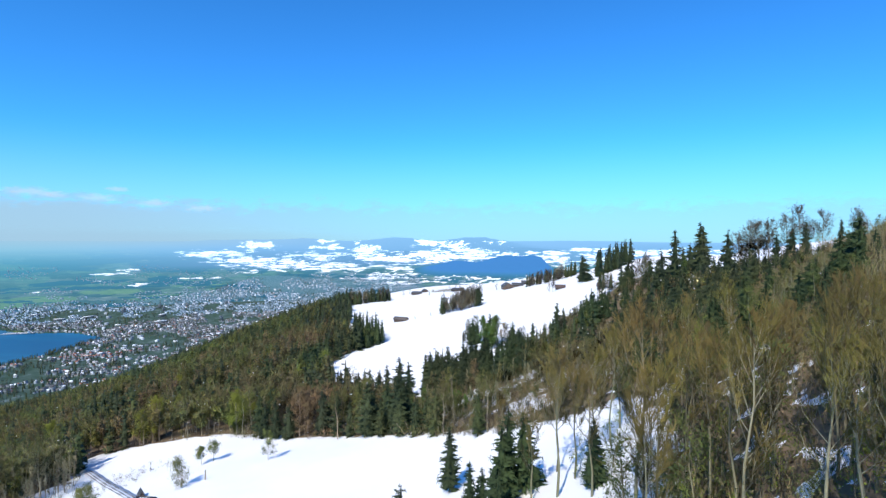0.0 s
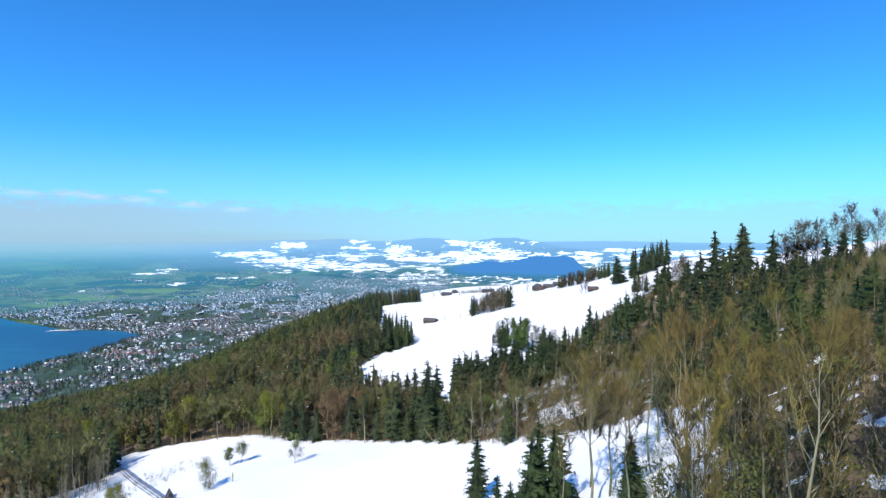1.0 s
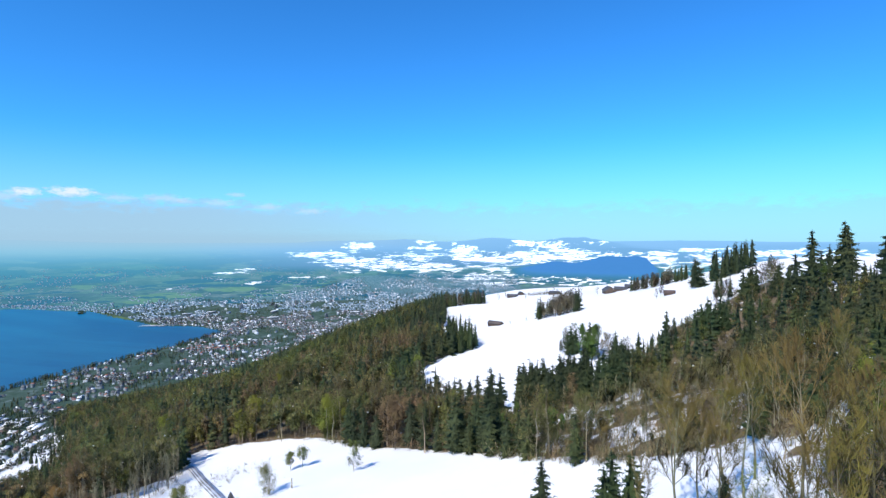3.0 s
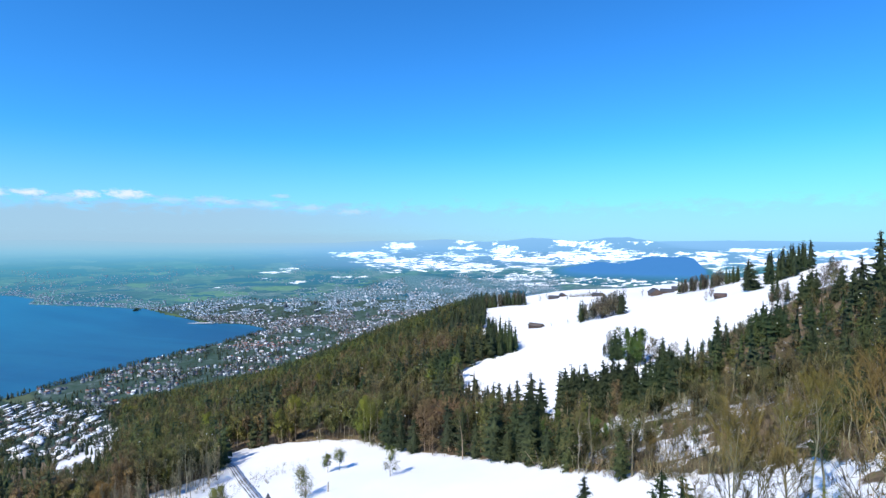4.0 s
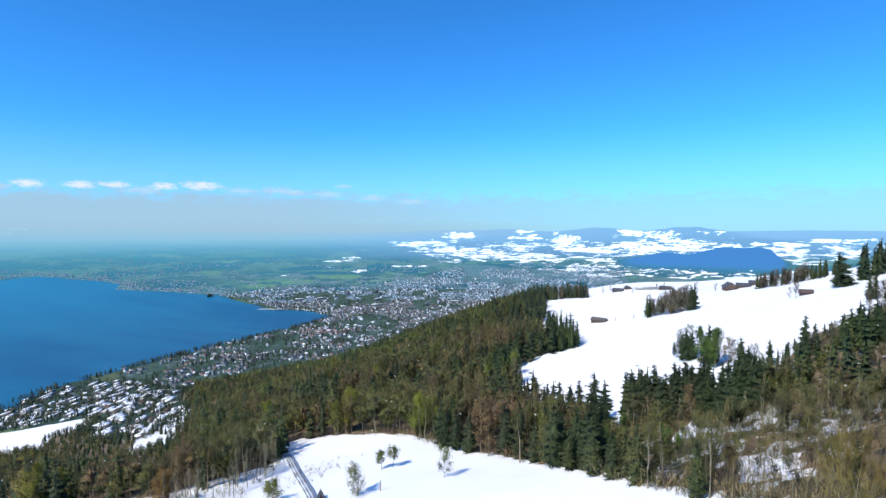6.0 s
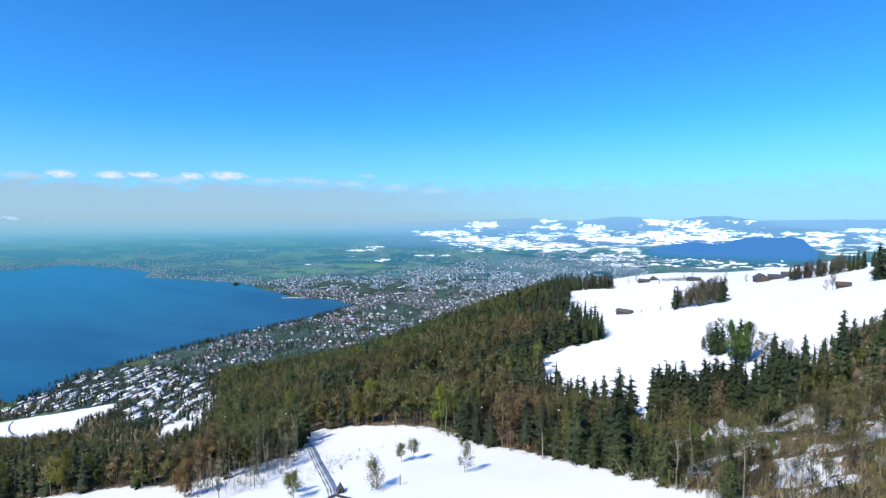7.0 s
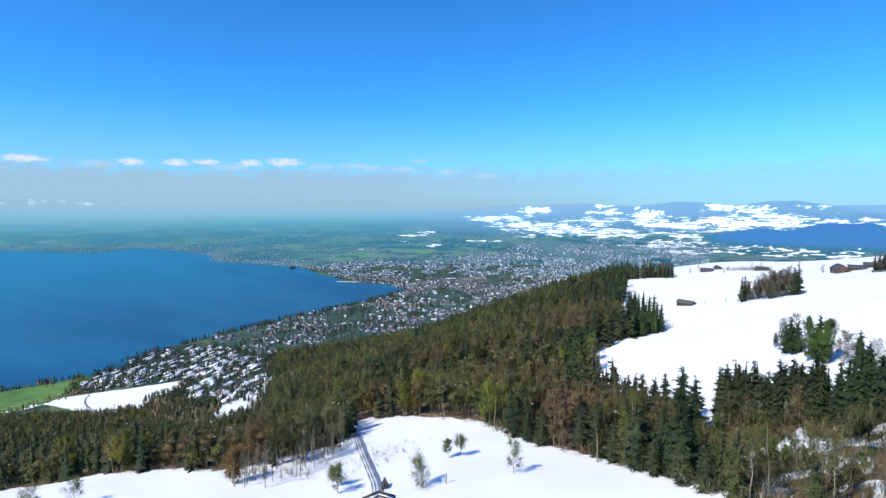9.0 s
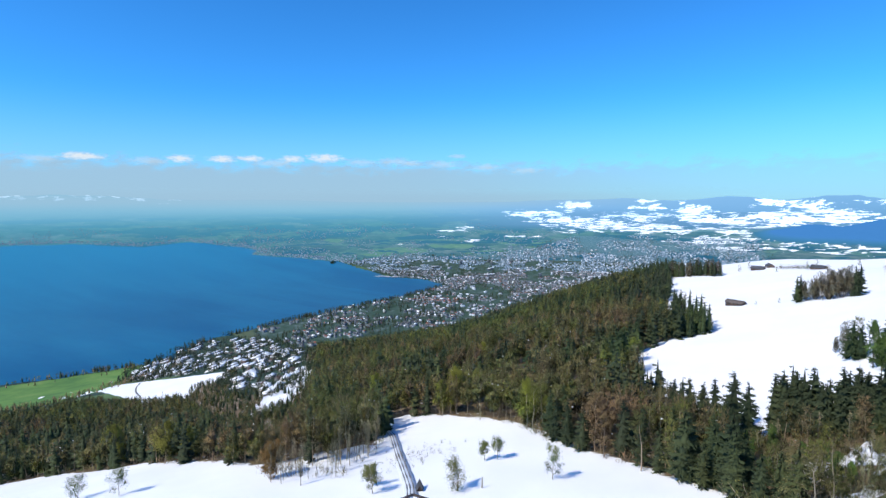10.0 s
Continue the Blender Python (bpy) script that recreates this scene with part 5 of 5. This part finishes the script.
def mesh_of(name, pieces, mat):
    v, f3, f4 = [], [], []
    for pv, pf in pieces:
        n = len(v)
        v += pv
        for face in pf:
            (f3 if len(face) == 3 else f4).append([i + n for i in face])
    return mesh_object(name, np.array(v), [np.array(f).reshape(-1, k) for f, k in ((f3, 3), (f4, 4))], [mat])


def gable_wall(w, d, h, top):
    v = [(-w, -d, 0), (w, -d, 0), (w, d, 0), (-w, d, 0), (-w, -d, h), (w, -d, h), (w, d, h), (-w, d, h), (0, -d, top), (0, d, top)]
    return v, [(0, 1, 5, 4), (2, 3, 7, 6), (1, 2, 6, 5), (3, 0, 4, 7), (4, 5, 8), (6, 7, 9), (3, 2, 1, 0)]


def gable_roof(w, d, h, top, over=0.7, thick=0.3, lift=0.0):
    """Two slabs that meet at a ridge along y."""
    run = (top - h) / w
    out = []
    for s in (-1, 1):
        e, low = w + over, h - run * over + lift
        v = []
        for z in (0, thick):
            v += [(0, -d - over, top + lift + z), (s * e, -d - over, low + z), (s * e, d + over, low + z), (0, d + over, top + lift + z)]
        out.append((v, [(0, 1, 2, 3), (7, 6, 5, 4), (0, 4, 5, 1), (1, 5, 6, 2), (2, 6, 7, 3), (3, 7, 4, 0)]))
    return out


def house(name, w, d, h, top, wall_mat, roof_mat, label, snow=False, flat=False, group="", floors=2, sink=2.5, bands=0):
    root = new(name)
    if flat:
        part("wall", mesh_of("wall", [box(-w, -d, -sink, w, d, h)], wall_mat), root)
        part("roof", mesh_of("roof", [box(-w - 0.3, -d - 0.3, h, w + 0.3, d + 0.3, h + 0.5)], roof_mat), root)
        if snow:
            part("snow_cover", mesh_of("snow_cover", [box(-w, -d, h + 0.5, w, d, h + 0.75)], M_SNOWCAP), root)
    else:
        wall = gable_wall(w, d, h, top)
        wall = ([(x, y, z if z > 0 else -sink) for x, y, z in wall[0]], wall[1])
        part("wall", mesh_of("wall", [wall], wall_mat), root)
        part("roof", mesh_of("roof", gable_roof(w, d, h, top), roof_mat), root)
        if snow:
            part("snow_cover", mesh_of("snow_cover", gable_roof(w - 0.2, d - 0.2, h, top, 0.7, 0.2, 0.3), M_SNOWCAP), root)
    for level in range(bands):
        z = 2.0 + level * (h - 3) / bands
        part("window", mesh_of("window", [box(-w - 0.08, -d + 1, z, w + 0.08, d - 1, z + 1.5), box(-w + 1, -d - 0.08, z, w - 1, d + 0.08, z + 1.5)], M_GLASS), root, "dark band of windows")
    for level in range(floors):
        z = 1.0 + level * 2.7
        for s in (-1, 1):
            for k in (-0.5, 0.0, 0.5):
                part("window", mesh_of("window", [box(s * w - 0.06, k * d - 0.6, z, s * w + 0.06, k * d + 0.6, z + 1.4)], M_GLASS), root)
            for k in (-0.45, 0.45):
                part("window", mesh_of("window", [box(k * w - 0.6, s * d - 0.06, z, k * w + 0.6, s * d + 0.06, z + 1.4)], M_GLASS), root)
    return tagged(root, label, "house", group)


def put(ob, x, y, turn, dz=0.0):
    ob.matrix_world = pose(x, y, height(x, y) + dz, 0, 0, turn)
    return ob


# farm buildings on the snow
M_OLD_TILE = plain("old_roof_tiles", (0.115, 0.095, 0.085), 0.85, 0.7, 0.4)
barn = house("barn", 3.0, 7.6, 2.6, 4.6, M_TIMBER, M_OLD_TILE, "long reddish-brown timber barn in the snow field", floors=1, sink=2)
tagged(put(barn, -46, 596, 62), category="barn")
hut = house("field_hut", 2.4, 4.2, 2.0, 3.8, M_TIMBER, M_TILE, "small brown timber hut on the open snow", floors=1, sink=1.5)
tagged(put(hut, 110, 508, 75), category="hut")
gable_barn = house("farm_shed", 5.0, 5.0, 1.6, 3.4, M_TIMBER, M_TIMBER, "dark timber farm shed with patchy snow on its gable roof", floors=1, sink=2)
for at_, half in ((-3.4, 0.55), (-1.1, 0.3), (0.6, 0.7), (3.2, 0.4)):
    strip = [([(x, y + at_, z) for x, y, z in v], f) for v, f in gable_roof(5.0, half, 1.6, 3.4, 0.0, 0.12, 0.31)]
    part("snow_cover", mesh_of("snow_cover", strip, M_SNOWCAP), gable_barn, "white strip of snow left on the roof")
tagged(put(gable_barn, -106.5, 190.5, 36, -0.9), category="shed")
peak = house("gable_hut", 1.1, 1.6, 0.5, 2.8, M_TIMBER, M_SLATE, "narrow dark timber hut with a steep gable", floors=0, sink=2)
tagged(put(peak, -116, 207.5, 36), category="hut")
far_farm = house("farmhouse", 6.0, 8.5, 3.4, 7.6, M_TIMBER, M_SLATE, "dark timber farmhouse with a broad dark roof on snowy ground", group="farmhouses", floors=1)
for n, (x, y, turn) in enumerate(((83, 698, 8), (97, 702, 80), (21, 806, 60), (-40, 832, 75), (-28, 850, 15), (112, 720, 85))):
    if n == 0:
        put(far_farm, x, y, turn)
    else:
        copy_thing(far_farm, pose(x, y, height(x, y), 0, 0, turn) @ Matrix.Diagonal((0.62, 0.85, 0.62, 1)))

M_TOWN_TREE = foliage("town_foliage", ((0.0, (0.05, 0.065, 0.045)), (0.5, (0.06, 0.085, 0.06)), (1.0, (0.1, 0.095, 0.07))))
hx = np.linspace(-18, 30, 60) + rng.normal(size=60)
joined("hedge", BUSH, M_TWIG, hx, 827 - 14 * (hx + 18) / 48 + rng.normal(size=60) * 3, rng.uniform(0.8, 1.6, 60), "brown hedge beside the farmhouses in the snow", rng)
# lakeside suburb: terraced blocks and houses under snow
SUB_GROUP = "suburb houses"
blocks = [
    house("apartment_block", 4.2, 17, 3.6, 0, M_WALL, M_SLATE, "pale flat-roofed terrace block with snow on its roof", True, True, SUB_GROUP, 1),
    house("apartment_block", 4.6, 10, 4.6, 0, M_WALL, M_SLATE, "pale flat-roofed apartment block with snow on its roof", True, True, SUB_GROUP, 1),
    house("family_house", 4.2, 5.5, 4.0, 7, M_WALL, M_TILE, "cream house with a snow-covered gable roof", True, False, SUB_GROUP, 2),
    house("family_house", 4.2, 6, 4.0, 7, M_WALL, M_TILE, "cream house with a brown tiled gable roof", False, False, SUB_GROUP, 2),
]
spots = []
lean = radians(14)
for row in range(-60, 60):
    for col in range(-40, 40):
        u, v = row * 19.0 + rng.normal() * 2.5, col * 40.0 + rng.normal() * 6 + (row % 2) * 17
        x, y = -1050 + u * math.cos(lean) - v * math.sin(lean), 850 + u * math.sin(lean) + v * math.cos(lean)
        if rng.random() < 0.68 and within(SUBURB, np.array([x]), np.array([y]))[0] > 8:
            spots.append((x, y))
rng.shuffle(spots)
spots = [tuple(s_) for s_ in spots]
first = set()
for x, y in spots[:262]:
    n = int(rng.choice(4, p=(0.4, 0.25, 0.2, 0.15)))
    turn = 14 + rng.normal() * 5 + (90 if n > 1 and rng.random() < 0.3 else 0)
    if n not in first:
        first.add(n)
        put(blocks[n], x, y, turn)
    else:
        copy_thing(blocks[n], pose(x, y, height(x, y), 0, 0, turn))
sx = np.array([s[0] for s in spots])
sy = np.array([s[1] for s in spots])
tx, ty = rng.uniform(-1640, -500, 9000), rng.uniform(400, 1250, 9000)
ok = (within(SUBURB, tx, ty) > -22) | ((within(WEST_STRIP, tx, ty) > -30) & (rng.random(9000) < 0.5))
ok &= np.array([np.hypot(sx - a, sy - b).min() > 9 for a, b in zip(tx, ty)])
tx, ty = tx[ok], ty[ok]
pick = rng.random(len(tx)) < 0.16
joined("garden_conifers", TINY["spruce"], M_NEEDLE, tx[pick], ty[pick], rng.uniform(0.3, 0.6, pick.sum()), "dark garden conifers between the suburb houses", rng)
joined("garden_trees", TINY["beech"], M_TOWN_TREE, tx[~pick], ty[~pick], rng.uniform(0.35, 0.65, (~pick).sum()), "bare garden trees between the suburb houses", rng)


# town on the plain, far below
def town_mesh(name, x, y, w, d, h, turn, roof_mats, label, pitched=True, walls=None):
    s = far_scale(np.hypot(x, y))
    z = ground(x, y) - 2 * s
    base = np.array([(-1, -1, 0), (1, -1, 0), (1, 1, 0), (-1, 1, 0), (-1, -1, 1), (1, -1, 1), (1, 1, 1), (-1, 1, 1), (0, -1, 1), (0, 1, 1)], float)
    c, sn = np.cos(turn)[:, None], np.sin(turn)[:, None]
    px, py = base[:, 0] * (w * s)[:, None], base[:, 1] * (d * s)[:, None]
    pz = base[:, 2] * (h * s)[:, None]
    pz[:, 8:] += (w * 0.75 * s * (1.0 if pitched else 0.02))[:, None]
    v = np.stack([x[:, None] + px * c - py * sn, y[:, None] + px * sn + py * c, z[:, None] + pz], -1).reshape(-1, 3)
    quads = np.array([(0, 1, 5, 4), (2, 3, 7, 6), (1, 2, 6, 5), (3, 0, 4, 7), (5, 6, 9, 8), (7, 4, 8, 9)])
    tris = np.array([(4, 5, 8), (6, 7, 9)])
    off = (np.arange(len(x)) * 10)[:, None, None]
    kind = rng.choice(len(roof_mats), len(x)) + 1
    kind = np.where((np.hypot(x + 1412, y - 2179) < 150) & (rng.random(len(x)) < 0.6), min(2, len(roof_mats)), kind)  # old town
    idx = np.r_[np.stack([np.zeros(len(x), int)] * 4 + [kind] * 2, -1).ravel(), np.zeros(2 * len(x), int)]
    ob = mesh_object(name, v, [(quads[None] + off).reshape(-1, 4), (tris[None] + off).reshape(-1, 3)], [walls or M_TOWN] + roof_mats, idx)
    return tagged(ob, label, "town", kind="stuff")


# walls tinted bluish: haze over the town put into their colour
m = Mat("haze_tinted_plaster", 0.85)
g = m.node("NewGeometry").outputs["Random Per Island"]
m.color(m.ramp(g, (0.0, (0.5, 0.56, 0.6)), (0.14, (0.2, 0.235, 0.26)), (0.65, (0.15, 0.19, 0.215)), (0.92, (0.2, 0.21, 0.22)), (1.0, (0.62, 0.67, 0.72))))
M_TOWN = m.m
M_RED = plain("red_roof_tiles", (0.26, 0.1, 0.07), 0.8, 0.1, 0.3)
x, y = rng.uniform(-2400, 80, 40000), rng.uniform(1180, 4080, 40000)
edge = within(TOWN, x, y)
dens = fbm(x / 150, y / 150, 61, 3)
ok = (edge > 8) & (dens > np.where(np.hypot(x, y) > 3250, 0.4, 0.43)) & ((np.hypot(x, y) > 2700) | ((rng.random(40000) < 0.55) & (fbm(x / 60, y / 60, 63, 2) > 0.46))) & (within(LAKE, x, y) < -12)
x, y = x[ok][:11500], y[ok][:11500]
n = len(x)
far = np.hypot(x, y) > 3250
fx, fy, x, y = x[far], y[far], x[~far], y[~far]
n = len(fx)
# far walls and roofs coloured pale and blue to stand in for haze
m = Mat("haze_tinted_walls", 0.85)
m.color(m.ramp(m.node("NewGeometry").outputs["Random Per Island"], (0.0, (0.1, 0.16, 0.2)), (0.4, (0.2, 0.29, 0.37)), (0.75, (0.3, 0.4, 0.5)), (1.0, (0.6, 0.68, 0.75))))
M_HAZED = m.m
M_VILLAGE = plain("haze_tinted_village", (0.23, 0.33, 0.42), 0.85, 0.05, 0.4)
M_HAZED_ROOF = plain("haze_tinted_roofs", (0.1, 0.15, 0.18), 0.8, 0.05, 0.4)
town_mesh("far_town_houses", fx, fy, rng.uniform(2.6, 4.6, n), rng.uniform(3, 7, n), rng.uniform(5, 10, n), rng.uniform(0, 6.28, n), [M_HAZED_ROOF] * 9 + [M_SNOWCAP], "far town of small houses on the plain in painted haze tones", walls=M_HAZED)
n = len(x)
town_mesh("town_houses", x, y, rng.uniform(2.6, 4.4, n), rng.uniform(3.2, 7.2, n), rng.uniform(5, 10.5, n), rng.uniform(0, 6.28, n), [M_SLATE, M_RED, M_SLATE, M_SLATE, M_SLATE, M_TILE, M_SLATE, M_SLATE, M_SNOWCAP], "dense town of pale houses with red, grey and snowy roofs")
x, y = rng.uniform(-4000, -1500, 14000), rng.uniform(900, 3900, 14000)
far = np.hypot(x, y)
ok = (within(LAKE, x, y) < -14) & (far < 4350) & (far > 3000) & (fbm(x / 160, y / 110, 67, 3) > 0.52) & (within(TOWN, x, y) < 0)
sx_, sy_ = rng.uniform(-4000, -2300, 30000), rng.uniform(1200, 2750, 30000)
off = -within(LAKE, sx_, sy_)
shore = (off > 14) & (off < 85) & (np.hypot(sx_, sy_) < 4350)
x, y = np.r_[x[ok][:2400], sx_[shore][:900]], np.r_[y[ok][:2400], sy_[shore][:900]]
n = len(x)
town_mesh("village_houses", x, y, rng.uniform(3, 4.5, n), rng.uniform(4, 7, n), rng.uniform(5, 8, n), rng.uniform(0, 6.28, n), [M_HAZED_ROOF], "scattered villages beyond the lake in painted haze tones", walls=M_VILLAGE)
x, y = rng.uniform(-2500, 60, 36000), rng.uniform(1150, 3950, 36000)
ok = (within(TOWN, x, y) > -40) & (within(LAKE, x, y) < -6) & (fbm(x / 90, y / 90, 71, 3) > 0.46)
x, y = x[ok][:9000], y[ok][:9000]
joined("town_trees", TINY["beech"], M_TOWN_TREE, x[:3000], y[:3000], rng.uniform(0.5, 0.95, len(x[:3000])) * far_scale(np.hypot(x[:3000], y[:3000])), "bare trees between the town houses", rng)
joined("town_conifers", TINY["spruce"], M_NEEDLE, x[6800:], y[6800:], rng.uniform(0.4, 0.8, len(x[6800:])) * far_scale(np.hypot(x[6800:], y[6800:])), "dark conifers between the town houses", rng)

# halls and blocks of flats between the houses
M_BLOCK = Mat("block_plaster", 0.85)
M_BLOCK.color(M_BLOCK.ramp(M_BLOCK.node("NewGeometry").outputs["Random Per Island"], (0.0, (0.16, 0.2, 0.24)), (0.5, (0.3, 0.35, 0.4)), (0.85, (0.55, 0.6, 0.64)), (1.0, (0.3, 0.2, 0.17))))
x, y = rng.uniform(-2250, -150, 2600), rng.uniform(1950, 3700, 2600)
ok = (within(TOWN, x, y) > 12) & (within(LAKE, x, y) < -25) & (fbm(x / 200, y / 200, 85, 2) > 0.5)
x, y = x[ok][:290], y[ok][:290]
n = len(x)
town_mesh("town_blocks", x, y, rng.uniform(3, 6, n), rng.uniform(6, 14, n), rng.uniform(7, 14, n), rng.uniform(0, 6.28, n), [M_SLATE, M_SNOWCAP, M_SNOWCAP, M_HAZED_ROOF], "larger pale halls and flat-roofed blocks in the town", pitched=False, walls=M_BLOCK.m)

# taller buildings in the town
TOWERS = "town towers"
tower = house("tower_block", 8, 11, 34, 0, M_TOWN, M_SLATE, "tall pale apartment tower rising over the town", False, True, TOWERS, 0, 3, 9)
slab = house("office_slab", 9, 30, 16, 0, M_TOWN, M_SNOWCAP, "long pale office slab with a white flat roof", False, True, TOWERS, 0, 3, 4)
for n, (x, y, kind) in enumerate(((-1709, 2897, 0), (-1640, 2960, 0), (-1544, 2992, 0), (-1590, 3040, 0), (-1467, 3109, 0), (-1434, 2749, 1), (-1805, 2758, 1), (-1500, 2890, 1), (-1350, 2960, 1), (-1180, 2880, 0), (-1050, 3000, 1), (-900, 3080, 1), (-1900, 2680, 1), (-1280, 3200, 0), (-2050, 2720, 1), (-700, 3250, 1))):
    ob, k = (tower, slab)[kind], float(far_scale(np.array(math.hypot(x, y))))
    m_ = pose(x, y, height(x, y), 0, 0, 25 * n) @ Matrix.Diagonal((k, k, k * (1 - 0.04 * (n % 5)), 1))
    if n in (0, 5):
        ob.matrix_world = m_
    else:
        copy_thing(ob, m_)

# marina
pier = new("pier")
for n in range(6):
    y0 = 16 * n - 40
    part("jetty", mesh_of("jetty", [box(-70 + 9 * n, y0, 0, 70 - 6 * n, y0 + 1.6, 1.0)], M_WALL), pier)
    for k in range(12):
        x0 = -64 + 9 * n + k * 10.2
        hull = [(x0, y0 + 4, 0), (x0 + 2.6, y0 + 4, 0), (x0 + 2.6, y0 + 9, 0), (x0 + 1.3, y0 + 12, 0), (x0, y0 + 9, 0)]
        hull = hull + [(a, b, 1.6) for a, b, c in hull]
        part("boat", mesh_of("boat", [(hull, [(5, 6, 9), (6, 7, 9), (7, 8, 9), (0, 1, 6, 5), (1, 2, 7, 6), (2, 3, 8, 7), (3, 4, 9, 8), (4, 0, 5, 9)])], M_SNOWCAP), pier, "small white moored boat")
pier.matrix_world = pose(-1925, 2462, -DROP + float(rise(np.array(math.hypot(1925, 2462)))) - 1.0, 0, 0, 15)
tagged(pier, "marina of pale boat jetties with moored white boats", "pier")
# wooded islet off the far shore
ix, iy = -2393, 2498
v, f = prism([(0, 0, -4), (0, 0, 0.6), (1, 0, 1.6)], [22, 17, 4], 11)
islet = mesh_object("ground_islet", np.array(v), np.array(f), [M_SHRUB])
islet.matrix_world = pose(ix, iy, -DROP + float(rise(np.array(math.hypot(ix, iy)))) - 1.5)
tagged(islet, "low islet in the lake under dark trees", "islet", kind="structure")
joined("islet_trees", TINY["beech"] + TINY["spruce"], M_TOWN_TREE, ix + rng.normal(size=26) * 6, iy + rng.normal(size=26) * 6, rng.uniform(0.5, 0.8, 26), "dark trees crowded on the islet", rng, sink=1.5)
# orchard trees on the near meadow
ORCH = "orchard trees"
for n, (x, y, tall, wide, base, stems, seed) in enumerate(((-75, 232, 11.5, 0.22, 0.12, 1, 1), (-109, 244, 6.5, 0.3, 0.3, 1, 2), (-105, 247, 7.5, 0.3, 0.35, 1, 3), (-102, 211, 8.5, 0.42, 0.04, 4, 4), (-131, 199, 8, 0.36, 0.2, 1, 5), (-136, 205, 7, 0.36, 0.2, 2, 6), (-247, 167, 9, 0.42, 0.3, 1, 7), (-268, 160, 8, 0.4, 0.2, 2, 8))):
    shape = broad_tree(100 + seed, tall * 1.2, base, wide * 1.15, 12 // stems + 2, 3, 9, 0.8, 0.09, leaves=13, leaf=0.42, trunk=0.14, stems=stems)
    t = tree_thing("orchard_tree", shape, M_LEAF, "small fruit tree with sparse pale green leaves in the snow", ORCH)
    put(t, x, y, 40 * n)
post = new("wooden_post")
v, f = prism([(0, 0, -0.5), (0.05, 0, 2.0), (0, 0.08, 4.0)], [0.3, 0.26, 0.14], 7)
part("stump", mesh_object("stump", np.array(v), np.array(f), [M_BARK]), post)
for n in range(3):
    v, f = prism([(0, 0, 2.2 + 0.6 * n), (0.5 * (-1) ** n, 0.3, 2.7 + 0.6 * n)], [0.09, 0.03], 5)
    part("branch_stub", mesh_object("branch_stub", np.array(v), np.array(f), [M_BARK]), post)
tagged(put(post, -95, 216, 0), "broken dark tree stump standing in the snow", "stump")


# farm track across the meadow, with wheel ruts
def ribbon(points, wide, lift, shift=0.0):
    pts = [np.array(p, float) for p in points]
    fine = []
    for a, b in zip(pts, pts[1:]):
        fine += [a + (b - a) * k / 6 for k in range(6)]
    fine = np.array(fine + [pts[-1]])
    fine[1:-1] = (fine[:-2] + fine[1:-1] * 2 + fine[2:]) / 4
    d = np.gradient(fine, axis=0)
    d /= np.linalg.norm(d, axis=1)[:, None]
    side = np.c_[-d[:, 1], d[:, 0]]
    jit = 0.12 * np.sin(np.arange(len(fine)) * 1.7)[:, None]
    l, r = fine + side * (shift + wide / 2 + jit), fine + side * (shift - wide / 2 - jit)
    xy = np.concatenate([l, r])
    n = len(fine)
    v = np.c_[xy, ground(xy[:, 0], xy[:, 1]) + lift]
    low = np.c_[xy, ground(xy[:, 0], xy[:, 1]) - 0.3]
    a = np.arange(n - 1)
    f = np.concatenate([np.c_[a, a + 1, n + a + 1, n + a], np.c_[a, 2 * n + a, 2 * n + a + 1, a + 1], np.c_[n + a, n + a + 1, 3 * n + a + 1, 3 * n + a]])
    return np.concatenate([v, low]), f


TRACK = [(-232, 300), (-204, 288), (-176, 268), (-154, 244), (-136, 225), (-122, 210), (-112, 197)]
M_SLUSH = plain("packed_snow", (0.66, 0.69, 0.74), 0.7, 0.5, 0.1)
M_RUT = plain("wet_rut", (0.2, 0.19, 0.18), 0.6, 0.6, 0.4)
v, f = ribbon(TRACK, 5.0, 0.25)
tagged(mesh_object("road", v, f, [M_SLUSH]), "farm track of packed snow across the meadow", "track", kind="structure")
for shift in (-1.3, -0.2, 1.1):
    v, f = ribbon(TRACK, 0.45, 0.3, shift)
    tagged(mesh_object("road_rut", v, f, [M_RUT]), "dark wheel rut in the snowy track", "rut", kind="structure")
LANE = [(-1147, 644), (-1078, 601), (-999, 559), (-933, 531)]
v, f = ribbon(LANE, 3.0, 0.3)
tagged(mesh_object("road_lane", v, f, [M_RUT]), "narrow dark lane curving through the snow field", "lane", kind="structure")
plant("field_tree", -854, 527, 0.6, label="single round tree on the lower snow field")
x, y = rng.normal(-142, 7, 90), rng.normal(243, 11, 90)
joined("grass_tufts", BUSH, M_TWIG, x, y, rng.uniform(0.2, 0.6, 90), "dry grass tufts poking through the snow", rng)
x, y = rng.uniform(-1640, -1100, 4200), rng.uniform(420, 1100, 4200)
ok = (within(GREEN, x, y) > -30) & (within(GREEN, x, y) < np.where(rng.random(4200) < 0.1, 60, 12)) & (within(LAKE, x, y) < -5) & (fbm(x / 40, y / 40, 77, 2) > 0.42)
joined("shore_trees", TINY["beech"] + TINY["spruce"], M_SHRUB, x[ok], y[ok], rng.uniform(0.3, 0.6, ok.sum()), "trees and hedges round the green lakeside field", rng)
x, y = rng.uniform(-1760, -1450, 9000), rng.uniform(600, 2450, 9000)
off = -within(LAKE, x, y)
ok = (off > 10) & (off < 34) & (fbm(x / 60, y / 60, 73, 2) > 0.4)
x, y = x[ok][:800], y[ok][:800]
joined("waterside_trees", TINY["beech"] + TINY["spruce"], M_TOWN_TREE, x, y, rng.uniform(0.45, 0.85, len(x)), "dark trees along the lake shore", rng)
